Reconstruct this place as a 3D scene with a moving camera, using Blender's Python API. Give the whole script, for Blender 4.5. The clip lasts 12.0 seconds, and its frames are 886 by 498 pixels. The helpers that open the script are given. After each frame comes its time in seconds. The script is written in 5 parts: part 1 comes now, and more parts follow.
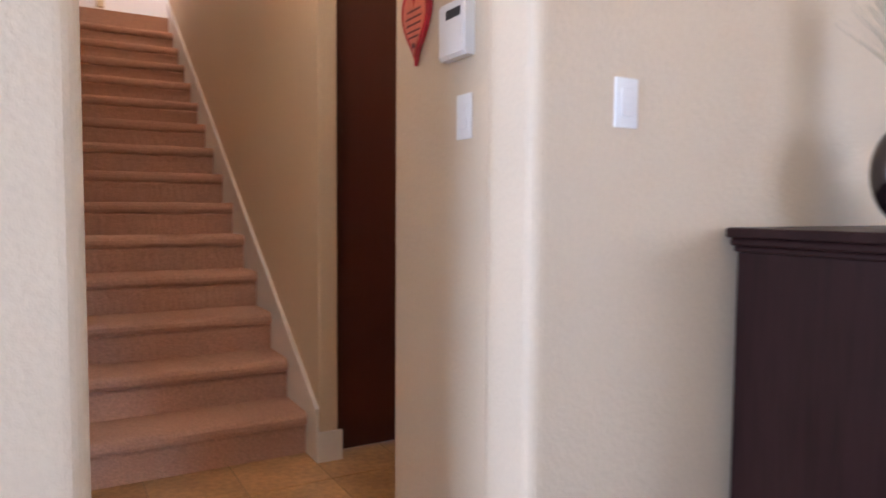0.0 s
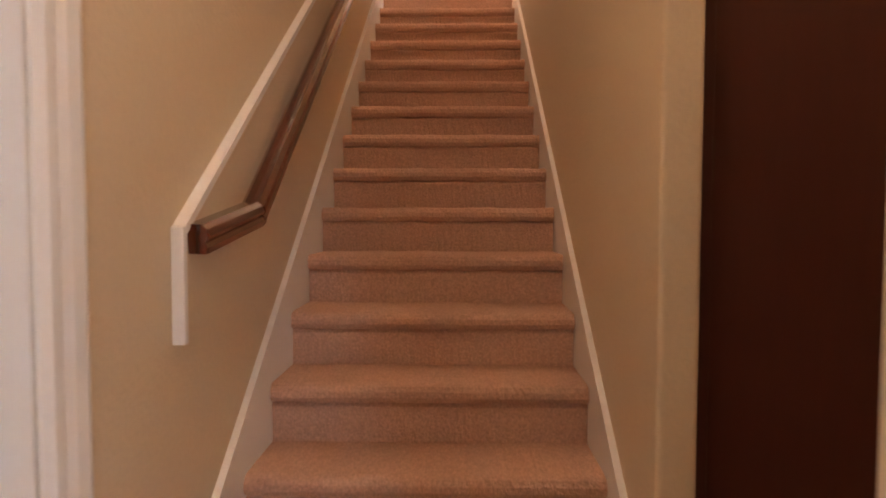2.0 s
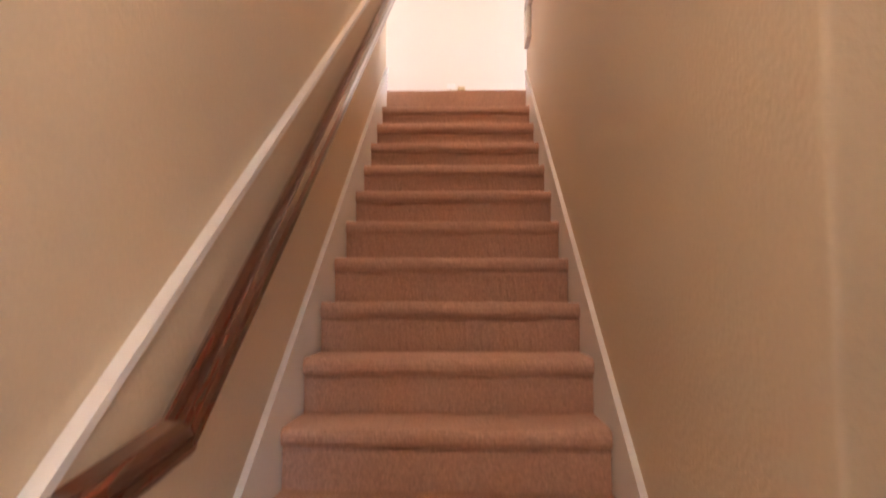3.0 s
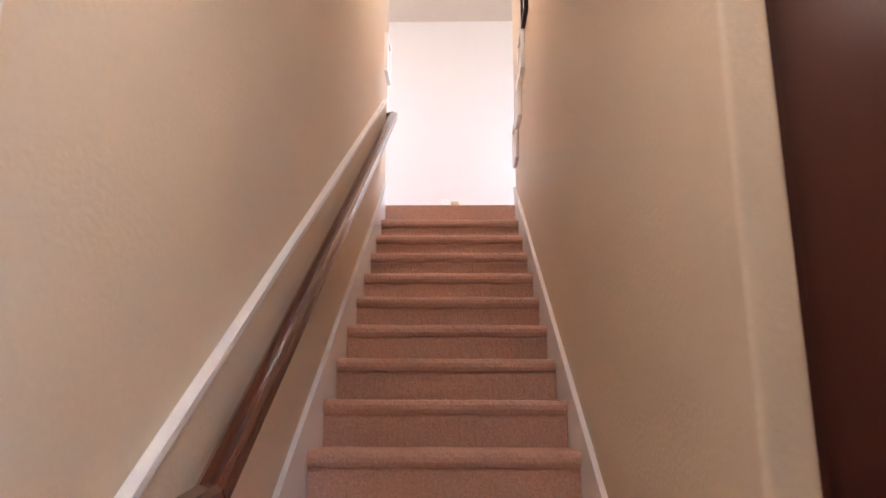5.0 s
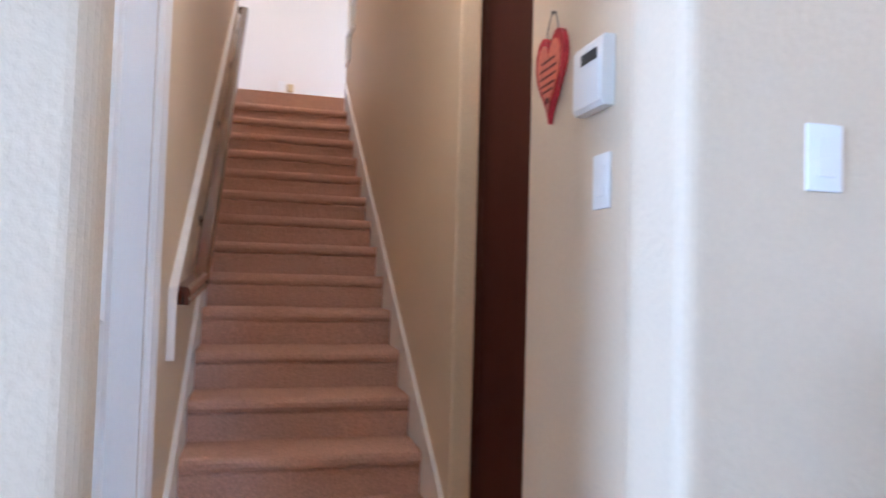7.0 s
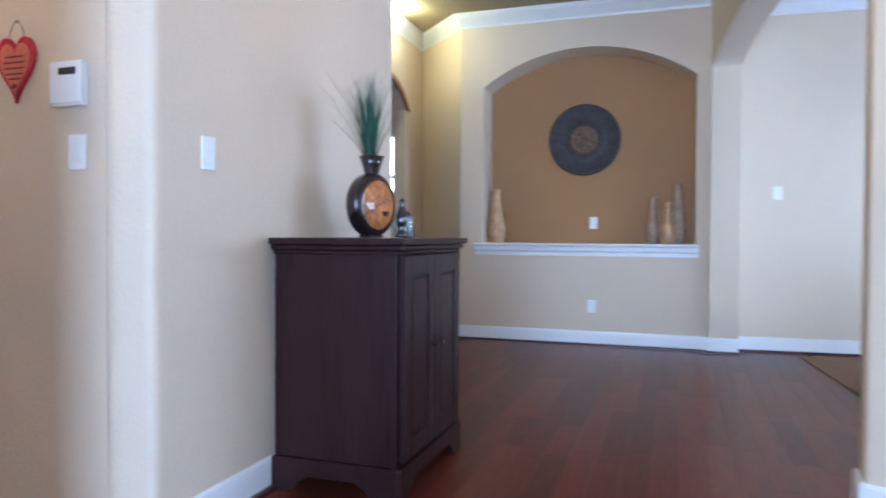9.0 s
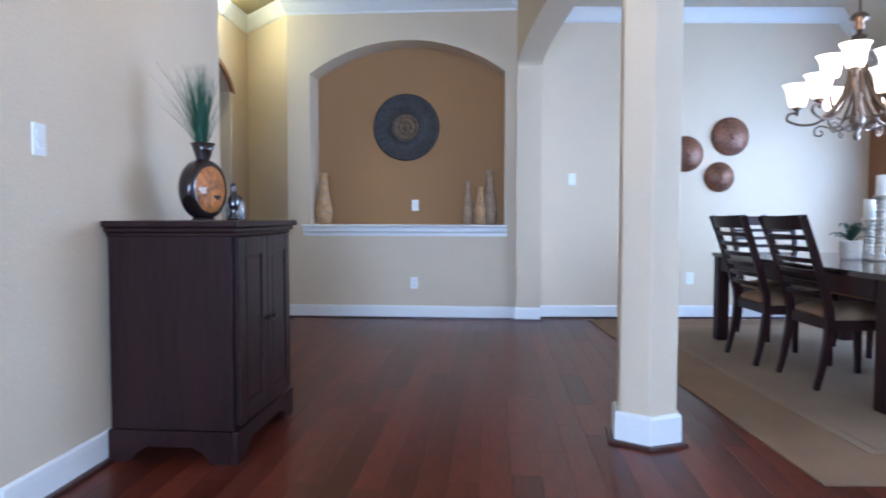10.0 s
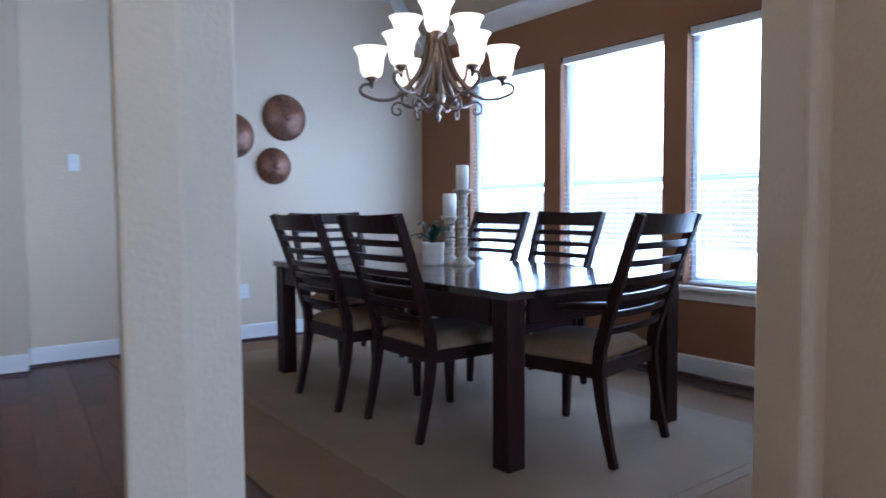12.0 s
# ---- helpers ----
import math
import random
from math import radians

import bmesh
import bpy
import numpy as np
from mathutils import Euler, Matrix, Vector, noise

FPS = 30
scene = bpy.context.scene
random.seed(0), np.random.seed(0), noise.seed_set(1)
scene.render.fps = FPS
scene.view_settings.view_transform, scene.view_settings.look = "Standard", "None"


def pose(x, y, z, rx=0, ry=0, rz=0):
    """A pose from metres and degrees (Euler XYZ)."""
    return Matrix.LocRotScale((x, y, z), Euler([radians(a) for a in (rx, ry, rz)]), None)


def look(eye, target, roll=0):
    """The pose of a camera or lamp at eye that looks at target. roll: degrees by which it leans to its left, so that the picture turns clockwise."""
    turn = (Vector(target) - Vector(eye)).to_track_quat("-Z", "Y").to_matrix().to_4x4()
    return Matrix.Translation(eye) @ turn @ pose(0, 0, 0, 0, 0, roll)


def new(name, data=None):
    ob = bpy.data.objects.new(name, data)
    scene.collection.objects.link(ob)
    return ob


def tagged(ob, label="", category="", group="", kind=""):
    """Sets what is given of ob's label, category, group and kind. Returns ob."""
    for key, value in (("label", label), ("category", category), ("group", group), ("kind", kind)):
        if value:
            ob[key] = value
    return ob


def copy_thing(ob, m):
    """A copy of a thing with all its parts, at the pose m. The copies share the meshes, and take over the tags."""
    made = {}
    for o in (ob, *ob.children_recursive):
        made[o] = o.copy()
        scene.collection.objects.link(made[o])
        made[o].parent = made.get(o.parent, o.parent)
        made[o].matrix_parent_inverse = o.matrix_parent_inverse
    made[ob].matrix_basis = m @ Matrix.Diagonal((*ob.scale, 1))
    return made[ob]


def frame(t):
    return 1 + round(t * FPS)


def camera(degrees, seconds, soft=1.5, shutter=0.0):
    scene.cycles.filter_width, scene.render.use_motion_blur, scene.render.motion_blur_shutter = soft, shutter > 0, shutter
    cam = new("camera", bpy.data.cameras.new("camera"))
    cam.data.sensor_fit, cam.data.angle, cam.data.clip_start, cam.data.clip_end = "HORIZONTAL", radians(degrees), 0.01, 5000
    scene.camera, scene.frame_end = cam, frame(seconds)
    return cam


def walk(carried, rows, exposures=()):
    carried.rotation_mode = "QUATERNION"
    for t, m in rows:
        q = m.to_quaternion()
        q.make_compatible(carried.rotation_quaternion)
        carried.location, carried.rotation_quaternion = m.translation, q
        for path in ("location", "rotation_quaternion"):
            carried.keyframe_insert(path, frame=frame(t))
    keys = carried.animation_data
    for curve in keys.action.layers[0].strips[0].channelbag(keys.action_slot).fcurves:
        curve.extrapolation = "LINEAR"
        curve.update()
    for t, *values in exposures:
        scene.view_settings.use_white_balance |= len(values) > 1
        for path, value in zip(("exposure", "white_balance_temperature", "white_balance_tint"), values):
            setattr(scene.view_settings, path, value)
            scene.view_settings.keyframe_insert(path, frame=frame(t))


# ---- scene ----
cam = camera(65.8, 12.0, soft=1.7, shutter=0.4)
PATH = [
    (0, (0.024, -2.894, 1.094), (1.016, -1.162, 0.972), 0.4),
    (0.5, (0.295, -2.679, 1.046), (0.9, -0.776, 0.945), 0.2),
    (1, (0.476, -2.385, 1.058), (0.662, -0.396, 0.957), 0.4),
    (1.5, (0.545, -1.965, 1.075), (0.55, 0.033, 0.979), 0.3),
    (2, (0.583, -1.562, 1.085), (0.537, 0.434, 0.982), 0.1),
    (2.5, (0.584, -1.198, 1.175), (0.523, 0.8, 1.091), 0.2),
    (3, (0.547, -0.994, 1.324), (0.486, 1.001, 1.458), 0.1),
    (3.5, (0.531, -0.902, 1.411), (0.466, 1.067, 1.756), 0.2),
    (3.7, (0.545, -0.9, 1.434), (0.478, 1.063, 1.809), 0.1),
    (5.3, (0.535, -1.44, 1.2), (0.505, 0.51, 1.66), 0.4),
    (5.5, (0.525, -1.619, 1.167), (0.503, 0.339, 1.575), 0.6),
    (6, (0.467, -2.02, 1.119), (0.516, -0.042, 1.414), 0.6),
    (6.5, (0.41, -2.4, 1.123), (0.592, -0.414, 1.274), 0.8),
    (6.7, (0.377, -2.497, 1.123), (0.669, -0.521, 1.234), 1.2),
    (8.3, (-0.389, -3.166, 1.102), (1.199, -1.951, 1.078), 1.2),
    (8.5, (-0.503, -3.175, 1.093), (1.204, -2.133, 1.066), 0.9),
    (9, (-0.831, -3.247, 1.061), (1.064, -2.61, 1.019), 0.3),
    (9.5, (-1.143, -3.328, 1.065), (0.826, -2.984, 0.988), 0.2),
    (10, (-1.189, -3.341, 1.066), (0.804, -3.191, 0.971), 0.1),
    (10.5, (-0.873, -3.413, 1.052), (1.116, -3.592, 0.947), -0.1),
    (11, (-0.461, -3.458, 1.01), (1.433, -4.094, 0.91), -0.2),
    (11.5, (-0.008, -3.583, 1.063), (1.792, -4.448, 0.954), -0.5),
    (12, (0.398, -3.727, 1.097), (2.084, -4.796, 0.982), -0.4),
]
EXPOSURES = [(0, 0.70, 6600, 29), (0.5, 0.66, 6700, 30), (1.0, 0.60, 7300, 31), (1.5, 0.66, 8800, 34), (2.5, 0.98, 8000, 32), (3.5, 1.24, 6150, 25), (5.5, 1.24, 5650, 23), (6.0, 1.10, 5600, 22), (6.5, 0.96, 5400, 20), (8.3, 0.92, 5400, 20), (9.5, 0.66, 5400, 19), (10.5, 0.62, 5450, 18), (11, 0.30, 5500, 20), (12, -0.20, 5400, 20)]
walk(cam, [(t, look(eye, target, roll)) for t, eye, target, roll in PATH], EXPOSURES)

# ---- light ----
world = bpy.data.worlds.new("sky")
scene.world = world
world.use_nodes = True
wn = world.node_tree
sky = wn.nodes.new("ShaderNodeTexSky")
sky.sky_type, sky.sun_disc = "NISHITA", False
sky.sun_elevation, sky.sun_rotation = radians(50), radians(200)
wn.nodes["Background"].inputs["Strength"].default_value = 0.15
wn.links.new(sky.outputs["Color"], wn.nodes["Background"].inputs["Color"])
SUN = new("sun", bpy.data.lights.new("sun", "SUN"))
SUN.data.energy, SUN.data.angle, SUN.data.color = 5.0, radians(0.5), (1, 0.95, 0.88)
SUN.matrix_world = look((0, 0, 10), (1.6, -3.0, 6.0))


def opening_light(name, place, target, w, h, watts, color):
    """Area lamp for sky light in an opening; the landing's two openings are added."""
    d = bpy.data.lights.new(name, "AREA")
    d.shape, d.size, d.size_y, d.energy, d.color = "RECTANGLE", w, h, watts, color
    ob = new(name, d)
    ob.matrix_world = look(place, target)
    return ob


def bulb(name, place, watts, color, size=0.04):
    d = bpy.data.lights.new(name, "POINT")
    d.energy, d.color, d.shadow_soft_size = watts, color, size
    ob = new(name, d)
    ob.location = place
    return ob


TILT = 4.5          # the dining room lies turned against the stairs
DINING_TURN = pose(5.96, -4.136, 0) @ pose(0, 0, 0, 0, 0, TILT) @ pose(-5.96, 4.136, 0)


def dining(x, y, z):
    """A point of the dining room's own plan in the world."""
    return tuple(DINING_TURN @ Vector((x, y, z)))


WINDOW_Y = -7.33
DAY = (0.50, 0.73, 1.0)
WARM = (1.0, 0.80, 0.54)
for wx in (2.62, 3.73, 4.84):
    opening_light("window_daylight", dining(wx, WINDOW_Y, 1.43), dining(wx, -4, 1.3), 0.86, 1.6, 45, DAY)
for wy, watts in ((-3.0, 210), (-5.6, 45)):
    opening_light("window_daylight", (-4.40, wy, 1.5), (0, wy + 0.6, 1.3), 1.5, 1.8, watts, DAY)
# The next two sit in unseen openings added upstairs to brighten the landing.
opening_light("window_daylight", (3.05, 4.6, 4.0), (0.4, 4.9, 3.6), 1.0, 1.2, 8, (0.97, 0.97, 1.0))
opening_light("window_daylight", (-1.5, 4.6, 4.0), (0.6, 4.9, 3.6), 1.0, 1.2, 6.5, (0.97, 0.97, 1.0))
opening_light("window_daylight", (7.2, 0.20, 1.85), (5.0, 0.20, 1.6), 1.0, 0.9, 10, DAY)
bulb("recessed_bulb", (5.45, -0.70, 3.20), 12, (0.92, 0.95, 0.50), 0.06)
# Four unseen bulbs added to brighten the foyer, hall and stairwell.
bulb("recessed_bulb", (1.6, -2.9, 3.23), 22, WARM, 0.06)
bulb("recessed_bulb", (0.5, -0.7, 2.70), 9.5, (1.0, 0.86, 0.66), 0.06)
bulb("recessed_bulb", (2.0, -0.8, 2.70), 4, WARM, 0.06)
bulb("recessed_bulb", (0.5, 2.4, 5.15), 34, (1.0, 0.86, 0.68), 0.06)

# ---- materials ----


def material(name, color, rough=0.6, metal=0.0, spread=0.06, scale=4.0, grain=90.0, low=0.6, high=1.4, bump=0.0, bump_scale=160.0, stretch=(1, 1, 1), random=0.0, coat=0.0, dark=0.7, spec=0.5):
    """A procedural surface: slow stains and fine grain on the colour, fine relief, gloss that varies a little."""
    m = bpy.data.materials.new(name)
    m.use_nodes = True
    n, l = m.node_tree.nodes, m.node_tree.links
    b = n["Principled BSDF"]
    b.inputs["Metallic"].default_value = metal
    b.inputs["Coat Weight"].default_value = coat
    b.inputs["Specular IOR Level"].default_value = spec
    b.inputs["Coat Roughness"].default_value = 0.12
    tc, mp = n.new("ShaderNodeTexCoord"), n.new("ShaderNodeMapping")
    mp.inputs["Scale"].default_value = stretch
    l.new(tc.outputs["Object"], mp.inputs["Vector"])
    slow, fine = n.new("ShaderNodeTexNoise"), n.new("ShaderNodeTexNoise")
    slow.inputs["Scale"].default_value, slow.inputs["Detail"].default_value = scale, 4
    fine.inputs["Scale"].default_value, fine.inputs["Detail"].default_value = grain, 5
    for t in (slow, fine):
        l.new(mp.outputs["Vector"], t.inputs["Vector"])
    add = n.new("ShaderNodeMath")
    add.operation = "ADD"
    l.new(slow.outputs["Fac"], add.inputs[0])
    l.new(fine.outputs["Fac"], add.inputs[1])
    last = add
    if random:
        pick = "Random" if random > 0 else "Random Per Island"
        info, mul, add2 = n.new("ShaderNodeObjectInfo" if random > 0 else "ShaderNodeNewGeometry"), n.new("ShaderNodeMath"), n.new("ShaderNodeMath")
        mul.operation, mul.inputs[1].default_value, add2.operation = "MULTIPLY_ADD", abs(random), "ADD"
        mul.inputs[2].default_value = -abs(random) / 2
        l.new(info.outputs[pick], mul.inputs[0])
        l.new(mul.outputs[0], add2.inputs[0])
        l.new(add.outputs[0], add2.inputs[1])
        last = add2
    ramp = n.new("ShaderNodeMapRange")
    ramp.inputs["From Min"].default_value, ramp.inputs["From Max"].default_value = low, high
    l.new(last.outputs[0], ramp.inputs["Value"])
    mix = n.new("ShaderNodeMix")
    mix.data_type = "RGBA"
    lo = tuple(max(0, c * (1 - spread * (1.0 + dark))) for c in color)
    hi = tuple(min(1, c * (1 + spread)) for c in color)
    mix.inputs["A"].default_value, mix.inputs["B"].default_value = (*lo, 1), (*hi, 1)
    l.new(ramp.outputs["Result"], mix.inputs["Factor"])
    l.new(mix.outputs["Result"], b.inputs["Base Color"])
    rr = n.new("ShaderNodeMapRange")
    rr.inputs["To Min"].default_value, rr.inputs["To Max"].default_value = max(0.02, rough - 0.08), min(1, rough + 0.08)
    l.new(slow.outputs["Fac"], rr.inputs["Value"])
    l.new(rr.outputs["Result"], b.inputs["Roughness"])
    if bump:
        bt, bp = n.new("ShaderNodeTexNoise"), n.new("ShaderNodeBump")
        bt.inputs["Scale"].default_value, bt.inputs["Detail"].default_value = bump_scale, 3
        bp.inputs["Strength"].default_value, bp.inputs["Distance"].default_value = bump, 0.004
        l.new(mp.outputs["Vector"], bt.inputs["Vector"])
        l.new(bt.outputs["Fac"], bp.inputs["Height"])
        l.new(bp.outputs["Normal"], b.inputs["Normal"])
    return m


def glowing(name, color, strength):
    m = bpy.data.materials.new(name)
    m.use_nodes = True
    b = m.node_tree.nodes["Principled BSDF"]
    b.inputs["Base Color"].default_value = (*color, 1)
    b.inputs["Emission Color"].default_value = (*color, 1)
    b.inputs["Emission Strength"].default_value = strength
    return m


WALL = material("beige_wall_paint", (0.68, 0.552, 0.40), 0.62, spread=0.03, scale=1.2, bump=0.5, bump_scale=64)
NICHE = material("tan_niche_paint", (0.37, 0.195, 0.080), 0.6, spread=0.04, scale=1.2, bump=0.4, bump_scale=75, spec=0.3)
BROWN = material("brown_accent_paint", (0.30, 0.140, 0.068), 0.6, spread=0.04, scale=1.2, bump=0.4, bump_scale=75, spec=0.3)
# LANDING is a paler colour than WALL.
LANDING = material("pale_landing", (0.80, 0.76, 0.70), 0.6, spread=0.02, scale=1.2, bump=0.4, bump_scale=75)
CEIL = material("beige_ceiling_paint", (0.60, 0.51, 0.39), 0.8, spread=0.03, bump=0.4, bump_scale=60)
# OLIVE is darker and greener than CEIL.
OLIVE = material("olive_ceiling", (0.36, 0.29, 0.17), 0.8, spread=0.03, bump=0.4, bump_scale=60)
TRIM = material("white_trim_paint", (0.80, 0.79, 0.77), 0.35, spread=0.015, scale=3)
CARPET = material("brown_carpet", (0.62, 0.385, 0.29), 0.97, spread=0.12, scale=120, grain=320, low=0.8, high=1.2, bump=1.0, bump_scale=140, spec=0.08)
ESPRESSO = material("espresso_wood", (0.025, 0.0090, 0.0082), 0.36, spread=0.22, scale=5, grain=60, low=0.75, high=1.25, stretch=(1, 1, 0.08), bump=0.08, bump_scale=120, spec=0.19)
DOORWOOD = material("dark_door_wood", (0.088, 0.025, 0.020), 0.32, spread=0.07, scale=4, grain=40, stretch=(1, 1, 0.10), bump=0.04, bump_scale=90, spec=0.40)
RAILWOOD = material("mahogany_rail", (0.095, 0.021, 0.010), 0.14, spread=0.5, scale=9, grain=70, low=0.7, high=1.3, stretch=(1, 0.08, 0.08), coat=0.8, spec=0.5)
FLOOR = material("cherry_plank", (0.115, 0.024, 0.013), 0.30, spread=0.34, scale=5, grain=45, stretch=(0.12, 1.6, 1), bump=0.05, bump_scale=60, random=0.55, spec=0.20)
FLOOR_REST = material("cherry_plank_rest", (0.115, 0.024, 0.013), 0.30, spread=0.34, scale=5, grain=45, stretch=(0.12, 1.6, 1), bump=0.05, bump_scale=60, random=-0.55, spec=0.20)
GAP = material("dark_plank_gap", (0.045, 0.014, 0.010), 0.6)
SHOE = material("dark_shoe_moulding", (0.05, 0.018, 0.013), 0.35, spread=0.2)
TILE = material("tan_floor_tile", (0.56, 0.335, 0.16), 0.38, spread=0.25, scale=7, grain=40, bump=0.1, random=0.3)
GROUT = material("tan_grout", (0.36, 0.27, 0.17), 0.9, spread=0.1)
PLASTIC = material("white_plastic", (0.82, 0.82, 0.80), 0.3, spread=0.01)

# ---- mesh helpers ----


def bm_box(bm, x0, x1, y0, y1, z0, z1, bevel=0.0, seg=2):
    r = bmesh.ops.create_cube(bm, size=1)
    vs = r["verts"]
    bmesh.ops.scale(bm, vec=(abs(x1 - x0), abs(y1 - y0), abs(z1 - z0)), verts=vs)
    bmesh.ops.translate(bm, vec=((x0 + x1) / 2, (y0 + y1) / 2, (z0 + z1) / 2), verts=vs)
    if bevel:
        es = list({e for v in vs for e in v.link_edges})
        bmesh.ops.bevel(bm, geom=es, offset=bevel, segments=seg, affect="EDGES", profile=0.5)
    return bm


def box(x0, x1, y0, y1, z0, z1, bevel=0.0, seg=2):
    return bm_box(bmesh.new(), x0, x1, y0, y1, z0, z1, bevel, seg)


def prism(outline, axis, a, b):
    """A closed outline of (u, v) pushed along an axis from a to b: u, v are the other two axes in order."""
    bm = bmesh.new()

    def at(u, v, w):
        return {"x": (w, u, v), "y": (u, w, v), "z": (u, v, w)}[axis]

    lo = [bm.verts.new(at(u, v, a)) for u, v in outline]
    hi = [bm.verts.new(at(u, v, b)) for u, v in outline]
    n = len(outline)
    bm.faces.new(lo)
    bm.faces.new(hi)
    for i in range(n):
        bm.faces.new((lo[i], lo[(i + 1) % n], hi[(i + 1) % n], hi[i]))
    bmesh.ops.recalc_face_normals(bm, faces=bm.faces)
    return bm


def lathe(profile, steps=24, bm=None, at=(0, 0, 0)):
    """A profile of (radius, height) turned round the z axis."""
    bm = bm or bmesh.new()
    rings = []
    for r, z in profile:
        rings.append([bm.verts.new((at[0] + r * math.cos(2 * math.pi * i / steps), at[1] + r * math.sin(2 * math.pi * i / steps), at[2] + z)) for i in range(steps)] if r > 1e-5 else [bm.verts.new((at[0], at[1], at[2] + z))])
    for p, q in zip(rings, rings[1:]):
        for i in range(steps):
            j = (i + 1) % steps
            if len(p) == 1 and len(q) > 1:
                bm.faces.new((p[0], q[j], q[i]))
            elif len(q) == 1 and len(p) > 1:
                bm.faces.new((p[i], p[j], q[0]))
            elif len(p) > 1:
                bm.faces.new((p[i], p[j], q[j], q[i]))
    bmesh.ops.recalc_face_normals(bm, faces=bm.faces)
    return bm


def sweep(points, outline, bm=None, up=(0, 0, 1), scales=None):
    """An outline of (side, up) carried along a line of points."""
    bm = bm or bmesh.new()
    pts, rings = [Vector(p) for p in points], []
    for i, p in enumerate(pts):
        d = (pts[min(i + 1, len(pts) - 1)] - pts[max(i - 1, 0)]).normalized()
        side = d.cross(Vector(up))
        side = side.normalized() if side.length > 1e-4 else Vector((1, 0, 0))
        top = side.cross(d)
        k = scales[i] if scales else 1
        rings.append([bm.verts.new(p + side * u * k + top * v * k) for u, v in outline])
    n = len(outline)
    for p, q in zip(rings, rings[1:]):
        for i in range(n):
            bm.faces.new((p[i], p[(i + 1) % n], q[(i + 1) % n], q[i]))
    bm.faces.new(rings[0])
    bm.faces.new(rings[-1])
    bmesh.ops.recalc_face_normals(bm, faces=bm.faces)
    return bm


def smooth_line(pts, n=5):
    """A line of (u, v) drawn softly through the given points."""
    out = []
    for i in range(len(pts) - 1):
        a, b, c, d = (Vector(pts[min(max(k, 0), len(pts) - 1)]) for k in (i - 1, i, i + 1, i + 2))
        for k in range(n):
            t = k / n
            out.append(tuple(0.5 * (2 * b + (c - a) * t + (2 * a - 5 * b + 4 * c - d) * t * t + (3 * b - a - 3 * c + d) * t**3)))
    return out + [tuple(pts[-1])]


def circle(r, n=10):
    return [(r * math.cos(2 * math.pi * i / n), r * math.sin(2 * math.pi * i / n)) for i in range(n)]


def obj(name, bm, mat, smooth=False):
    me = bpy.data.meshes.new(name)
    bm.to_mesh(me)
    bm.free()
    me.materials.append(mat)
    if smooth:
        for p in me.polygons:
            p.use_smooth = True
    return new(name, me)


def structure(name, bm, mat, label, category, smooth=False):
    return tagged(obj(name, bm, mat, smooth), label, category, kind="structure")


def part(name, bm, mat, parent, label="", smooth=False):
    ob = obj(name, bm, mat, smooth)
    ob.parent = parent
    return tagged(ob, label) if label else ob


def thing(name, place, label, category, group="", turn=0.0):
    ob = new(name)
    ob.empty_display_size = 0.1
    ob.matrix_world = pose(*place, 0, 0, turn)
    return tagged(ob, label, category, group)


# ---- the plan ----
DINING_SET = {"wall_east", "ceiling_dining", "baseboard_dining", "shoe_moulding_dining", "crown_dining_windows", "crown_dining_wall", "crown_dining_slope", "wall_bowl", "rug", "dining_table", "dining_chair", "armchair", "potted_plant", "candle_holder", "candle", "chandelier"}
DINING_SET |= {"wall_south_%d" % i for i in range(1, 7)} | {n % i for i in range(1, 4) for n in ("window_%d", "sill_window_%d", "trim_apron_%d")}
CEILING = 3.29
DINING = 3.20       # dining room ceiling
NY = -1.66          # face of the wall with the switch
KX = 0.99           # face of the wall with the keypad
XN = 5.90           # face of the wall with the niche
XE = 6.06           # face of the dining room's east wall
WY = -7.25          # face of the window wall
RISE, GO, STEPS = 0.185, 0.272, 15
LAND = RISE * STEPS
SLOPE_Z = 2.755     # height of the sloped ceiling at the window wall
HIGH = 5.2          # ceiling over the stairs
BACK = 5.2          # face of the landing's end wall

# ---- structure: floors and ceilings ----
structure("floor", box(-4.6, 7.4, -7.5, 2.4, -0.12, -0.012), GAP, "dark subfloor beneath the cherry wood planks", "floor")
structure("floor_hall", box(0.0, 3.2, NY + 0.0, 0.0, -0.0115, -0.003), GROUT, "tan grout bed of the hall's tiled floor", "floor")
structure("ceiling_foyer", box(-4.6, 7.4, -3.80, -0.62, CEILING, CEILING + 0.1), OLIVE, "olive tan foyer ceiling", "ceiling")
structure("ceiling_vestibule", box(3.0, 7.4, -0.615, 2.5, CEILING, CEILING + 0.1), OLIVE, "olive tan ceiling beyond the doorway", "ceiling")
structure("ceiling_south", box(-4.6, 7.4, -7.5, -3.81, CEILING, CEILING + 0.1), CEIL, "beige painted ceiling south of the foyer", "ceiling")
structure("ceiling_dining", prism([(-3.70, DINING), (WY + 0.36, DINING), (WY - 0.05, SLOPE_Z - 0.06), (WY - 0.05, SLOPE_Z), (WY + 0.33, DINING + 0.05), (-3.70, DINING + 0.05)], "x", 1.3, XE + 0.1), CEIL, "beige painted dining room ceiling that slopes down at the windows", "ceiling")
structure("ceiling_stairs", box(-1.7, 3.3, -0.2, 5.4, HIGH, HIGH + 0.1), CEIL, "beige painted ceiling high above the stairs", "ceiling")
structure("ceiling_hall", box(-0.015, 3.2, NY + 0.141, -0.005, 2.75, 2.85), CEIL, "beige ceiling of the stair hall", "ceiling")


